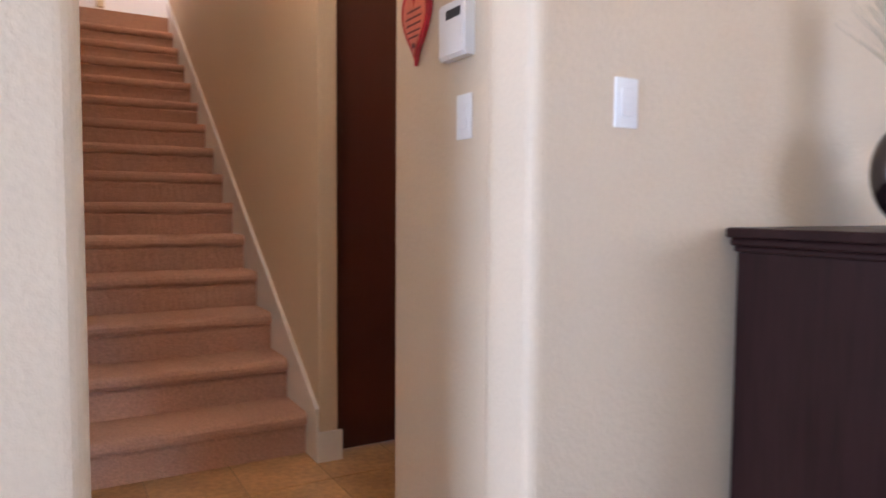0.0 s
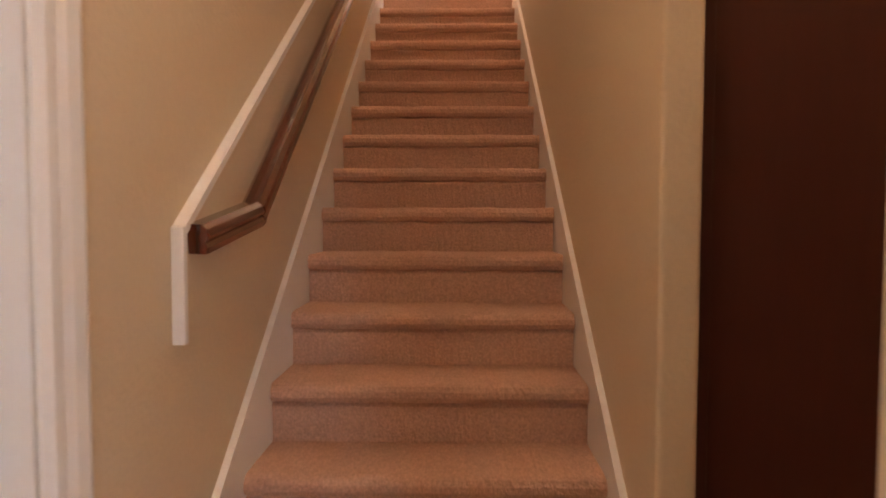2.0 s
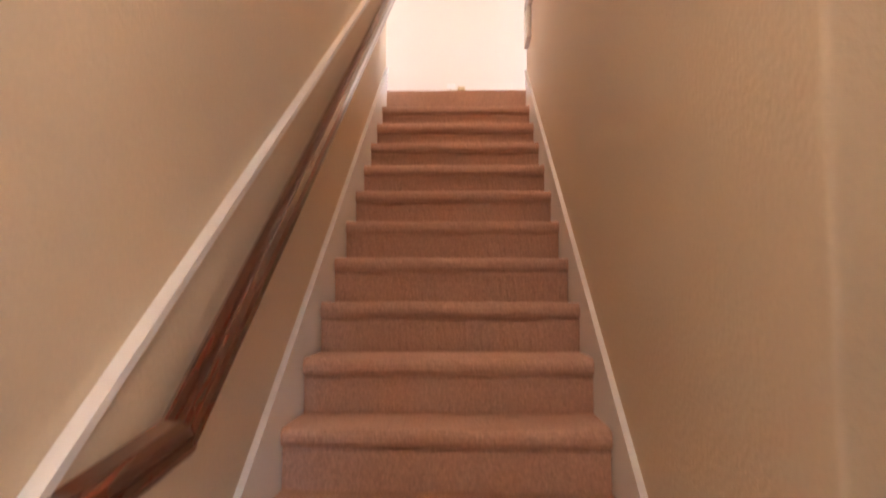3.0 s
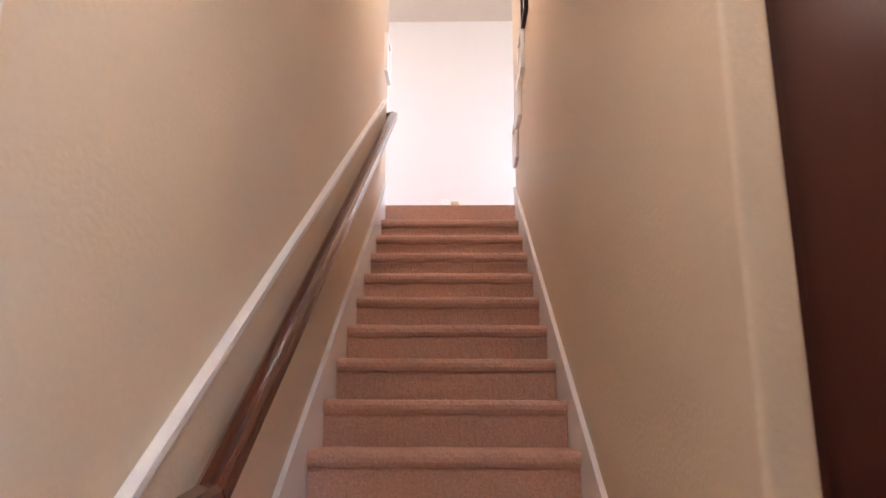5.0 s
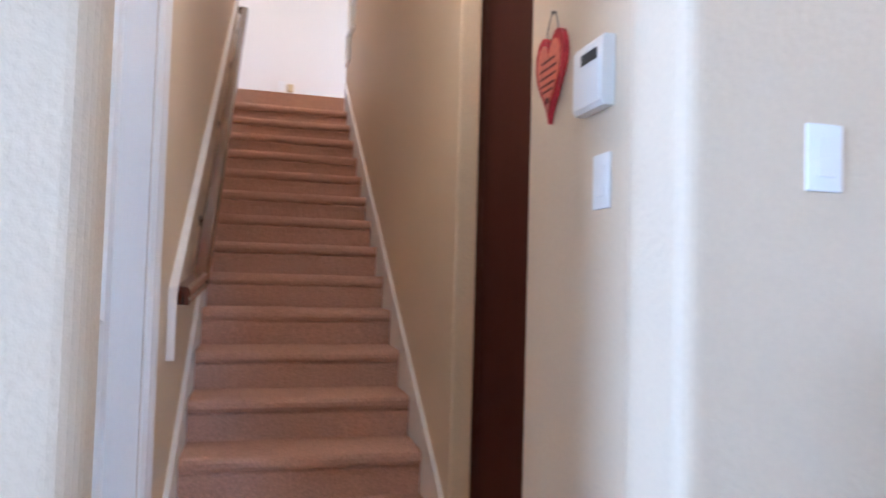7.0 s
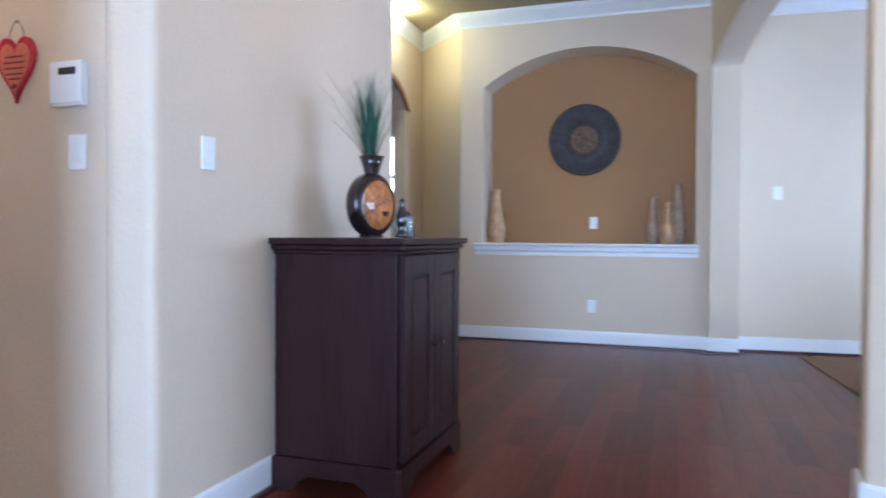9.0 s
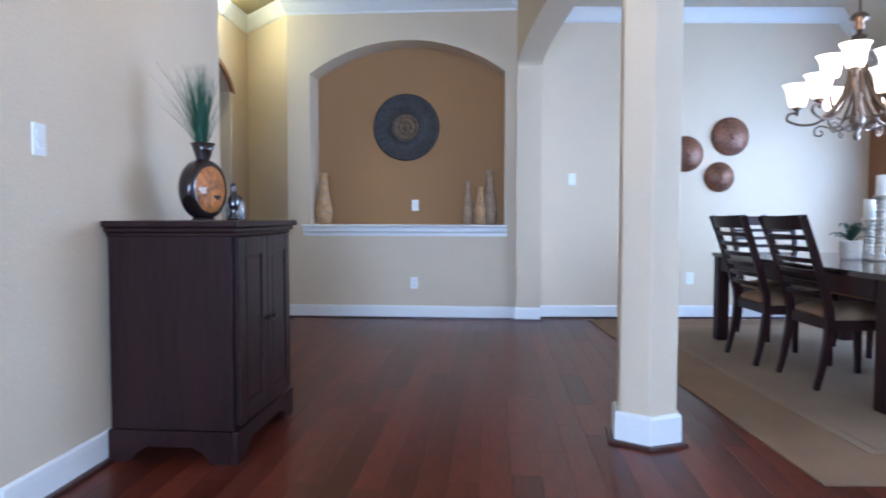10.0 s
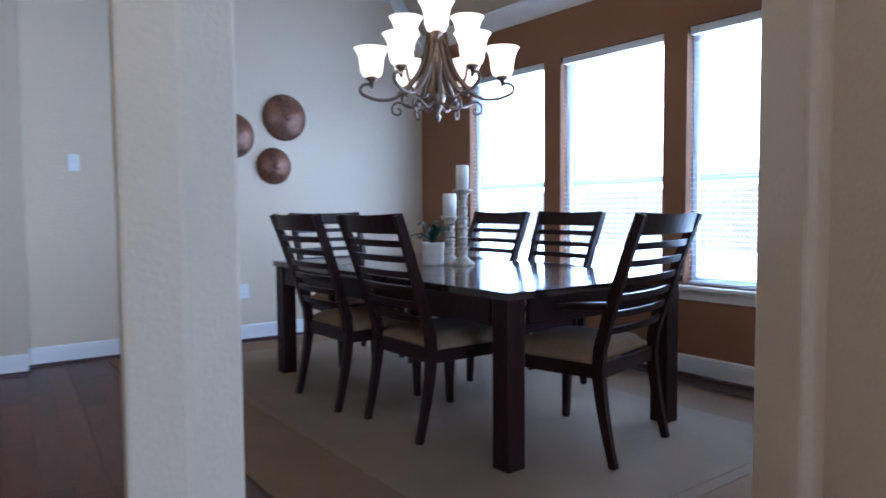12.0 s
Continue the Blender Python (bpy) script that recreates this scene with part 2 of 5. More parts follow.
def rounded(pts, which, r=0.04, n=6):
    """An outline in the plan with the named corners rounded off."""
    out = []
    for i, p in enumerate(pts):
        if i not in which:
            out.append(p)
            continue
        p, a, b = Vector((*p, 0)), Vector((*pts[i - 1], 0)), Vector((*pts[(i + 1) % len(pts)], 0))
        u, v = (a - p).normalized(), (b - p).normalized()
        for k in range(n + 1):
            t = k / n
            q = (p + u * r) * (1 - t) ** 2 + p * 2 * t * (1 - t) + (p + v * r) * t**2
            out.append((q.x, q.y))
    return out


def plan_wall(name, outline, z0, z1, mat, label):
    return structure(name, prism(outline, "z", z0, z1), mat, label, "wall")


# north wall of the foyer with the opening to the stair hall
JX, JX2 = 0.072, 0.957
plan_wall("wall_north_1", rounded([(-4.6, NY), (JX, NY), (JX, NY + 0.11), (-4.6, NY + 0.11)], (1, 2)), 0, CEILING, WALL, "textured beige wall with a rounded corner beside the stair hall")
plan_wall("wall_north_2", rounded([(JX2, NY), (2.95, NY), (2.95, NY + 0.14), (KX + 0.12, NY + 0.14), (KX + 0.12, -0.90), (KX, -0.90), (KX, -1.44), (JX2, -1.47)], (0, 1, 2, 7)), 0, CEILING, WALL, "textured beige wall with rounded corners carrying the switches")
structure("wall_header", box(JX - 0.04, JX2 + 0.04, NY + 0.004, NY + 0.136, 2.75, CEILING), WALL, "beige wall above the opening to the stair hall", "wall")
# stair hall and stairwell; the closed door's opening lies in the left wall
D0, D1, DH = -1.40, -0.61, 2.05
structure("wall_stair_left_1", box(-0.155, -0.015, D1, 3.84, 0, HIGH), WALL, "textured beige stairwell wall with the handrail", "wall")
structure("wall_stair_left_2", box(-0.155, -0.015, D0, D1, DH, HIGH), WALL, "textured beige wall above the white door", "wall")
structure("wall_stair_left_3", box(-0.155, -0.015, NY + 0.11, D0, 0, HIGH), WALL, "textured beige wall beside the white door", "wall")
plan_wall("wall_stair_right_1", rounded([(0.998, -0.14), (1.085, -0.14), (1.085, 3.82), (0.998, 3.82)], (0, 1), 0.015), 0, HIGH, WALL, "textured beige stairwell wall ending in a narrow return")
structure("wall_stair_right_2", box(0.998, 1.085, 3.82, BACK, 0, LAND - 0.25), WALL, "plain wall beneath the landing", "wall")
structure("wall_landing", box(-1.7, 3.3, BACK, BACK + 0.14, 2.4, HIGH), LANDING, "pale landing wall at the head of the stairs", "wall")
# Unseen sides of the upstairs hall, added with openings for the landing lamps.
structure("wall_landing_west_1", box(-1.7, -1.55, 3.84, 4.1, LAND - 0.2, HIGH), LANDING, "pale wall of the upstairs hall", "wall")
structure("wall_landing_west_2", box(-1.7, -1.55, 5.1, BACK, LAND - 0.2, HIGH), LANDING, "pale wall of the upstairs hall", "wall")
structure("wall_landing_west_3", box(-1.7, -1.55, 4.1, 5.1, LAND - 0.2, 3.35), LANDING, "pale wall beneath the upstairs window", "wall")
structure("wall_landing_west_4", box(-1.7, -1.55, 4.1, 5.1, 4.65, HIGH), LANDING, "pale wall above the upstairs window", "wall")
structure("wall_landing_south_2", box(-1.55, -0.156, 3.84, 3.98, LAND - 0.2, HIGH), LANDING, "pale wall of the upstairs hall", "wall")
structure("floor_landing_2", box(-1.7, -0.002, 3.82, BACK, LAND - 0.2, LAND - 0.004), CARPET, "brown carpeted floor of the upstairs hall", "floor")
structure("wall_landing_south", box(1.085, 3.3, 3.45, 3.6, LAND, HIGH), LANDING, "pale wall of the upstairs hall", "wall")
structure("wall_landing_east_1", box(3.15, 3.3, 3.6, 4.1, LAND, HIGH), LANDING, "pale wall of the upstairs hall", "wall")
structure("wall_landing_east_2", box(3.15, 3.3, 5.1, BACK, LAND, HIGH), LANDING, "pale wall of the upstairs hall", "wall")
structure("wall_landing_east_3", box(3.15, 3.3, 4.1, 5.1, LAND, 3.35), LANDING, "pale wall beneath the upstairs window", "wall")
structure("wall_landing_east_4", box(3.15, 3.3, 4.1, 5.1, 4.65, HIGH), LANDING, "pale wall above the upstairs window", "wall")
structure("wall_hall_back_1", box(1.95, 3.2, -0.03, 0.12, 0, CEILING), WALL, "beige back wall of the side hall", "wall")
structure("wall_hall_back_2", box(1.088, 1.95, -0.03, 0.12, 2.46, CEILING), WALL, "beige wall above the dark door", "wall")
structure("wall_hall_high", box(-0.015, 0.998, -0.2, -0.08, 2.86, HIGH), WALL, "plain wall above the stair hall ceiling", "wall")
structure("wall_hall_east", box(3.0, 3.14, NY + 0.14, -0.03, 0, CEILING), WALL, "plain wall closing the side hall", "wall")
structure("floor_landing", box(0.0, 3.15, 14 * GO - 0.03, BACK, LAND - 0.2, LAND - 0.004), CARPET, "brown carpeted landing at the head of the stairs", "floor")


# stairs
def tread_outline(k):
    y, z = k * GO, k * RISE
    r, nose = 0.030, 0.026
    pts = [(y + GO + 0.05, z - 0.03), (y + GO + 0.05, z + RISE), (y - nose + r, z + RISE)]
    for i in range(1, 6):
        a = radians(90 + i * 36)
        pts.append((y - nose + r + r * math.cos(a), z + RISE - r + r * math.sin(a)))
    pts += [(y - 0.004, z + RISE - 2 * r - 0.012), (y, z + RISE * 0.45), (y, z + RISE * 0.2), (y, z - 0.03)]
    return pts


def carpet_step(k):
    """One carpeted step: rounded nose, cut in many short lengths so that the pile can wave a little."""
    bm, n, o = bmesh.new(), 110, tread_outline(k)
    rows = []
    for i in range(n + 1):
        x = 0.0 + 0.984 * i / n
        row = []
        for u, v in o:
            w = noise.noise((x * 9, u * 14, v * 14 + k * 3)) * 0.004 + noise.noise((x * 70, u * 60, v * 60)) * 0.0030
            row.append(bm.verts.new((x, u - w, v + w * 0.8)))
        rows.append(row)
    m = len(o)
    for p, q in zip(rows, rows[1:]):
        for i in range(m):
            bm.faces.new((p[i], p[(i + 1) % m], q[(i + 1) % m], q[i]))
    bm.faces.new(rows[0])
    bm.faces.new(rows[-1])
    bmesh.ops.recalc_face_normals(bm, faces=bm.faces)
    return bm


stairs = tagged(new("staircase"), "straight staircase covered in brown carpet between beige walls", "staircase", kind="structure")
for k in range(STEPS):
    part("step", carpet_step(k), CARPET, stairs)
SLOPE = RISE / GO
TOP_Y = 14 * GO + 0.02


def skirt(x0, x1, name, capname, lift):
    start = -0.14
    z0 = RISE + lift + SLOPE * start
    line = [(start, 0.0), (start, z0), (TOP_Y, RISE + lift + SLOPE * TOP_Y), (TOP_Y, LAND - 0.1), (0.3, 0.0)]
    structure(name, prism(line, "x", x0, x1), TRIM, "white painted skirting board climbing beside the carpeted steps", "trim")
    c0, c1 = (x0, x1 + 0.006) if x0 < 0.5 else (x0 - 0.006, x1)
    cap = [(start - 0.004, z0 - 0.012), (start - 0.004, z0 + 0.008), (TOP_Y, RISE + lift + 0.010 + SLOPE * TOP_Y), (TOP_Y, RISE + lift - 0.012 + SLOPE * TOP_Y)]
    structure(capname, prism(cap, "x", c0, c1), TRIM, "white rounded cap of the stair skirting board", "trim")


skirt(-0.015, -0.001, "trim_skirt_left", "trim_skirt_cap_left", 0.165)
skirt(0.985, 0.998, "trim_skirt_right", "trim_skirt_cap_right", 0.135)


# niche wall with its arched opening, and the niche
def arch_line(y0, y1, zs, rise, n=20):
    c, h = (y0 + y1) / 2, (y1 - y0) / 2
    rad = (h * h + rise * rise) / (2 * rise)
    out = []
    for i in range(n + 1):
        y = y0 + (y1 - y0) * i / n
        out.append((y, zs + rise - rad + math.sqrt(max(0, rad * rad - (y - c) ** 2))))
    return out


def oval_arch(a0, a1, zs, rise, n=36):
    """A half-oval arch, upright at its springing."""
    c, h = (a0 + a1) / 2, (a1 - a0) / 2
    return [(c - h * math.cos(math.pi * i / n), zs + rise * math.sin(math.pi * i / n) ** 0.7) for i in range(n + 1)]


NL, N0, N1, NR = -1.17, -3.44, -1.41, -3.56
SILL_Z, SPRING, APEX = 0.98, 2.55, 2.88
DEEP = 0.35         # depth of the niche
structure("wall_niche_below", box(XN, XN + 0.6, NR, NL, 0, SILL_Z - 0.1), WALL, "beige wall beneath the arched niche", "wall")
structure("wall_niche_left", box(XN, XN + 0.6, N1, NL, SILL_Z - 0.1, CEILING), WALL, "beige wall beside the arched niche", "wall")
structure("wall_niche_right", box(XN, XN + 0.6, NR, N0, SILL_Z - 0.1, CEILING), WALL, "beige wall beside the arched niche", "wall")
structure("wall_niche_arch", prism(arch_line(N0, N1, SPRING, APEX - SPRING) + [(N1, CEILING), (N0, CEILING)], "x", XN, XN + 0.6), WALL, "beige wall with the arch over the niche", "wall")
structure("wall_niche_back", box(XN + DEEP, XN + 0.595, N0 + 0.002, N1 - 0.002, SILL_Z - 0.1, APEX + 0.1), NICHE, "tan painted back of the arched niche", "wall")
plan_wall("wall_diagonal", [(XN, NL), (6.57, -0.50), (7.0, -0.50), (7.0, NL), (XN + 0.61, NL)], 0, CEILING, WALL, "diagonal beige wall beside the niche")
# wall with the arched doorway beyond the niche
VY = -0.50
structure("wall_vestibule_right", box(6.05, 6.57, VY, VY + 0.14, 0, CEILING), WALL, "beige wall beside the arched doorway", "wall")
structure("wall_vestibule_left", box(2.95, 4.95, VY, VY + 0.14, 0, CEILING), WALL, "beige wall beside the arched doorway", "wall")
structure("wall_vestibule_arch", prism(arch_line(4.95, 6.05, 2.40, 0.28, 12) + [(6.05, CEILING), (4.95, CEILING)], "y", VY, VY + 0.14), WALL, "beige wall with the arch over the doorway", "wall")
structure("trim_doorway", prism(arch_line(4.87, 6.13, 2.39, 0.32, 12) + arch_line(4.95, 6.05, 2.40, 0.26, 12)[::-1], "y", VY - 0.03, VY - 0.002), BROWN, "brown wooden arch trim over the doorway", "trim")
structure("wall_vestibule_west", box(2.95, 3.09, NY + 0.14, VY + 0.14, 0, CEILING), WALL, "plain wall at the end of the foyer", "wall")
structure("wall_vestibule_end", box(2.9, 7.15, 2.2, 2.35, 0, CEILING), WALL, "beige wall of the room beyond the doorway", "wall")
structure("wall_vestibule_east_1", box(7.0, 7.15, -0.5, -0.35, 0, CEILING), WALL, "beige wall beside the bright window", "wall")
structure("wall_vestibule_east_2", box(7.0, 7.15, 0.75, 2.2, 0, CEILING), WALL, "beige wall beside the bright window", "wall")
structure("wall_vestibule_east_3", box(7.0, 7.15, -0.35, 0.75, 0, 1.38), WALL, "beige wall beneath the bright window", "wall")
structure("wall_vestibule_east_4", box(7.0, 7.15, -0.35, 0.75, 2.32, CEILING), WALL, "beige wall above the bright window", "wall")
structure("wall_vestibule_side", box(2.9, 3.05, VY + 0.14, 2.2, 0, CEILING), WALL, "beige wall of the room beyond the doorway", "wall")
# dining room
structure("wall_east", box(XE, XE + 0.15, WY - 0.16, NR - 0.004, 0, CEILING), WALL, "pale beige dining room wall with copper bowls", "wall")
WIN = ((2.15, 3.08), (3.26, 4.19), (4.37, 5.30))
WZ0, WZ1 = 0.593, 2.263
xs = [1.30, WIN[0][0], WIN[0][1], WIN[1][0], WIN[1][1], WIN[2][0], WIN[2][1], XE]
for i in range(0, 8, 2):
    structure("wall_south_%d" % (i // 2 + 1), box(xs[i], xs[i + 1], WY - 0.16, WY, WZ0, WZ1), BROWN, "brown accent wall between the windows", "wall")
structure("wall_south_5", box(1.30, XE, WY - 0.16, WY, 0, WZ0), BROWN, "brown accent wall beneath the windows", "wall")
structure("wall_south_6", box(1.30, XE, WY - 0.16, WY, WZ1, CEILING), BROWN, "brown accent wall above the windows", "wall")
PIER = [(1.45, -5.34), (1.246, -5.213), (1.205, -5.235), (0.97, -5.10), (0.88, -5.19), (0.88, WY - 0.56), (1.45, WY - 0.56)]
plan_wall("wall_pier", rounded(PIER, (0, 1, 3, 4), 0.022, 4), 0, CEILING, WALL, "beige wall end at the dining room entrance")
structure("wall_south_west", box(-4.6, 0.88, WY - 0.16, WY, 0, CEILING), WALL, "plain beige wall behind the foyer", "wall")
structure("wall_west_1", box(-4.6, -4.45, -3.75 + 1.5, NY, 0, CEILING), WALL, "plain beige wall behind the walker", "wall")
structure("wall_west_2", box(-4.6, -4.45, -4.85, -3.75, 0, CEILING), WALL, "plain beige wall between the west windows", "wall")
structure("wall_west_3", box(-4.6, -4.45, WY, -6.35, 0, CEILING), WALL, "plain beige wall behind the walker", "wall")
structure("wall_west_4", box(-4.6, -4.45, -6.35, -2.25, 0, 0.6), WALL, "plain beige wall beneath the west windows", "wall")
structure("wall_west_5", box(-4.6, -4.45, -6.35, -2.25, 2.4, CEILING), WALL, "plain beige wall above the west windows", "wall")
P0, P1 = -3.81, -3.56
structure("pilaster", box(XN - 0.07, XE + 0.02, P0, P1, 0, CEILING), WALL, "beige pilaster carrying the dining room arch", "pilaster")
CX, CY = 2.13, -4.07
SPAN = Vector((XN - 0.05 - CX, (P0 + P1) / 2 - CY))
beam1 = structure("beam_north", prism(oval_arch(0.12, SPAN.length - 0.01, 2.54, 0.19) + [(SPAN.length - 0.01, CEILING), (0.12, CEILING)], "y", -0.123, 0.123), WALL, "beige arched beam between the column and the pilaster", "beam")
beam1.matrix_world = pose(CX, CY, 0, 0, 0, math.degrees(math.atan2(SPAN.y, SPAN.x)))
ARCH2 = prism([(u, v) for u, v in oval_arch(-1.36, -0.12, 2.565, 0.45)] + [(-0.12, CEILING), (-1.32, CEILING)], "x", -0.13, 0.13)
beam2 = structure("beam_west", ARCH2, WALL, "beige arched beam between the column and the wall end", "beam")
beam2.matrix_world = pose(CX, CY, 0, 0, 0, -33)


def hexagon(r, turn):
    return [(CX + r * math.cos(radians(turn + 60 * i)), CY + r * math.sin(radians(turn + 60 * i))) for i in range(6)]


TURN = 115
structure("column", prism(rounded(hexagon(0.152, TURN), range(6), 0.012, 2), "z", 0, CEILING), WALL, "six-sided beige column between foyer and dining room", "column")


# baseboards, shoe mouldings and crowns
def inset(path, d):
    """A line in the plan moved to its left by d, with mitred corners."""
    out = []
    for i, p in enumerate(path):
        p = Vector(p)
        a = (p - Vector(path[i - 1])).normalized() if i else None
        b = (Vector(path[i + 1]) - p).normalized() if i < len(path) - 1 else None
        na = Vector((-a.y, a.x)) if a else None
        nb = Vector((-b.y, b.x)) if b else None
        n = (na + nb).normalized() if na and nb else (na or nb)
        k = d / max(0.3, n.dot(na or nb))
        out.append(p + n * k)
    return out


def run(name, path, profile, mat, label, category="trim", closed=False):
    """A profile of (distance from wall, height) along a line in the plan; the room lies to its left."""
    bm = bmesh.new()
    rows = []
    pts = list(path)
    if closed:
        pts = [path[-1]] + pts + [path[0], path[1]]
    for d, z in profile:
        rows.append([(p.x, p.y, z) for p in inset(pts, d)])
    cols = list(zip(*rows))
    if closed:
        cols = cols[1:-1]
    rings = [[bm.verts.new(p) for p in c] for c in cols]
    m = len(profile)
    for p, q in zip(rings, rings[1:]):
        for i in range(m):
            bm.faces.new((p[i], p[(i + 1) % m], q[(i + 1) % m], q[i]))
    if not closed:
        bm.faces.new(rings[0])
        bm.faces.new(rings[-1])
    bmesh.ops.recalc_face_normals(bm, faces=bm.faces)
    return structure(name, bm, mat, label, category)


BASE = [(-0.004, 0.0), (-0.004, 0.135), (0.006, 0.135), (0.012, 0.125), (0.014, 0.10), (0.014, 0.0)]
SHOEP = [(0.0, -0.003), (0.0, 0.018), (0.022, 0.018), (0.027, 0.010), (0.028, -0.003)]
CROWN = [(-0.004, 0), (-0.004, -0.135), (0.012, -0.135), (0.016, -0.115), (0.028, -0.105), (0.07, -0.055), (0.088, -0.04), (0.094, -0.022), (0.105, -0.018), (0.105, 0)]
CROWN = [(d, CEILING + z) for d, z in CROWN]
ROUTES = (
    ("switch_wall", [(2.95, NY + 0.14), (2.95, NY), (JX2 + 0.03, NY)]),
    ("west_wall", [(JX - 0.03, NY), (-4.45, NY)]),
    ("niche", [(XN - 0.07, P0 + 0.0), (XN - 0.07, P1), (XN, P1), (XN, NL), (6.57, -0.50), (6.05, VY)]),
    ("dining", [(1.40, WY), (XE, WY), (XE, P0 + 0.12)]),
)
for nm, route in ROUTES:
    run("baseboard_" + nm, route, BASE, TRIM, "white painted baseboard along the wall", "baseboard")
    run("shoe_moulding_" + nm, route, [(d + 0.014, z) for d, z in SHOEP], SHOE, "dark stained shoe moulding at the floor", "trim")
run("baseboard_pier", [(0.88, WY), (0.88, -5.19), (0.97, -5.10), (1.205, -5.235), (1.246, -5.213), (1.45, -5.34), (1.45, WY - 0.30)], BASE, TRIM, "white painted baseboard round the wall end", "baseboard")
hexa = hexagon(0.152, TURN)[::-1]
run("baseboard_column", hexa, [(-0.01, 0.0), (-0.01, 0.15), (0.012, 0.15), (0.02, 0.135), (0.022, 0.0)], TRIM, "white painted base round the column", "baseboard", True)
run("shoe_moulding_column", hexa, [(d + 0.022, z) for d, z in SHOEP], SHOE, "dark shoe moulding round the column base", "trim", True)
run("crown_foyer", [(XN - 0.07, P1), (XN, P1), (XN, NL), (6.57, -0.50), (2.95, VY)], CROWN, TRIM, "white crown moulding round the foyer ceiling", "crown moulding")
run("crown_dining_windows", [(1.40, WY), (XE, WY)], [(d, z - CEILING + SLOPE_Z) for d, z in CROWN], TRIM, "white crown moulding above the windows", "crown moulding")
run("crown_dining_wall", [(XE, WY + 0.36), (XE, P0 + 0.12)], [(d, z - CEILING + DINING) for d, z in CROWN], TRIM, "white crown moulding along the dining room wall", "crown moulding")
structure("crown_dining_slope", prism([(WY + 0.05, SLOPE_Z - 0.10), (WY + 0.05, SLOPE_Z + 0.03), (WY + 0.36, DINING), (WY + 0.36, DINING - 0.135)], "x", XE - 0.09, XE + 0.002), TRIM, "white crown moulding climbing the sloped ceiling", "crown moulding")
structure("baseboard_strip", box(0.985, 1.099, -0.156, -0.142, 0, 0.131, 0.003), TRIM, "white baseboard on the narrow wall return", "baseboard")
structure("trim_landing", box(0.0, 0.98, BACK - 0.015, BACK, LAND, LAND + 0.1), TRIM, "white baseboard on the landing wall", "trim")

# niche sill
sill = [(XN + DEEP, SILL_Z - 0.02), (XN + DEEP, SILL_Z), (XN - 0.05, SILL_Z), (XN - 0.058, SILL_Z - 0.012), (XN - 0.05, SILL_Z - 0.026), (XN - 0.034, SILL_Z - 0.032), (XN - 0.03, SILL_Z - 0.07), (XN - 0.014, SILL_Z - 0.085), (XN - 0.012, SILL_Z - 0.12), (XN - 0.002, SILL_Z - 0.12), (XN - 0.002, SILL_Z - 0.02)]
structure("sill_niche", prism([(x, z) for x, z in sill], "y", N0 - 0.03, N1 + 0.08), TRIM, "white moulded sill along the arched niche", "sill")


# windows: frame, sashes, glass and blinds
GLASS = bpy.data.materials.new("window_glass")
GLASS.use_nodes = True
gb = GLASS.node_tree.nodes["Principled BSDF"]
gb.inputs["Transmission Weight"].default_value, gb.inputs["Roughness"].default_value, gb.inputs["IOR"].default_value = 1.0, 0.0, 1.45
BLIND = material("white_blind_slat", (0.84, 0.86, 0.88), 0.5, spread=0.02)
bt = BLIND.node_tree
tr, ms = bt.nodes.new("ShaderNodeBsdfTranslucent"), bt.nodes.new("ShaderNodeMixShader")
tr.inputs["Color"].default_value = (0.86, 0.92, 0.98, 1)
ms.inputs["Fac"].default_value = 0.88
bt.links.new(bt.nodes["Principled BSDF"].outputs[0], ms.inputs[1])
bt.links.new(tr.outputs[0], ms.inputs[2])
bt.links.new(ms.outputs[0], bt.nodes["Material Output"].inputs["Surface"])
VINYL = material("white_vinyl", (0.80, 0.81, 0.82), 0.35, spread=0.01)


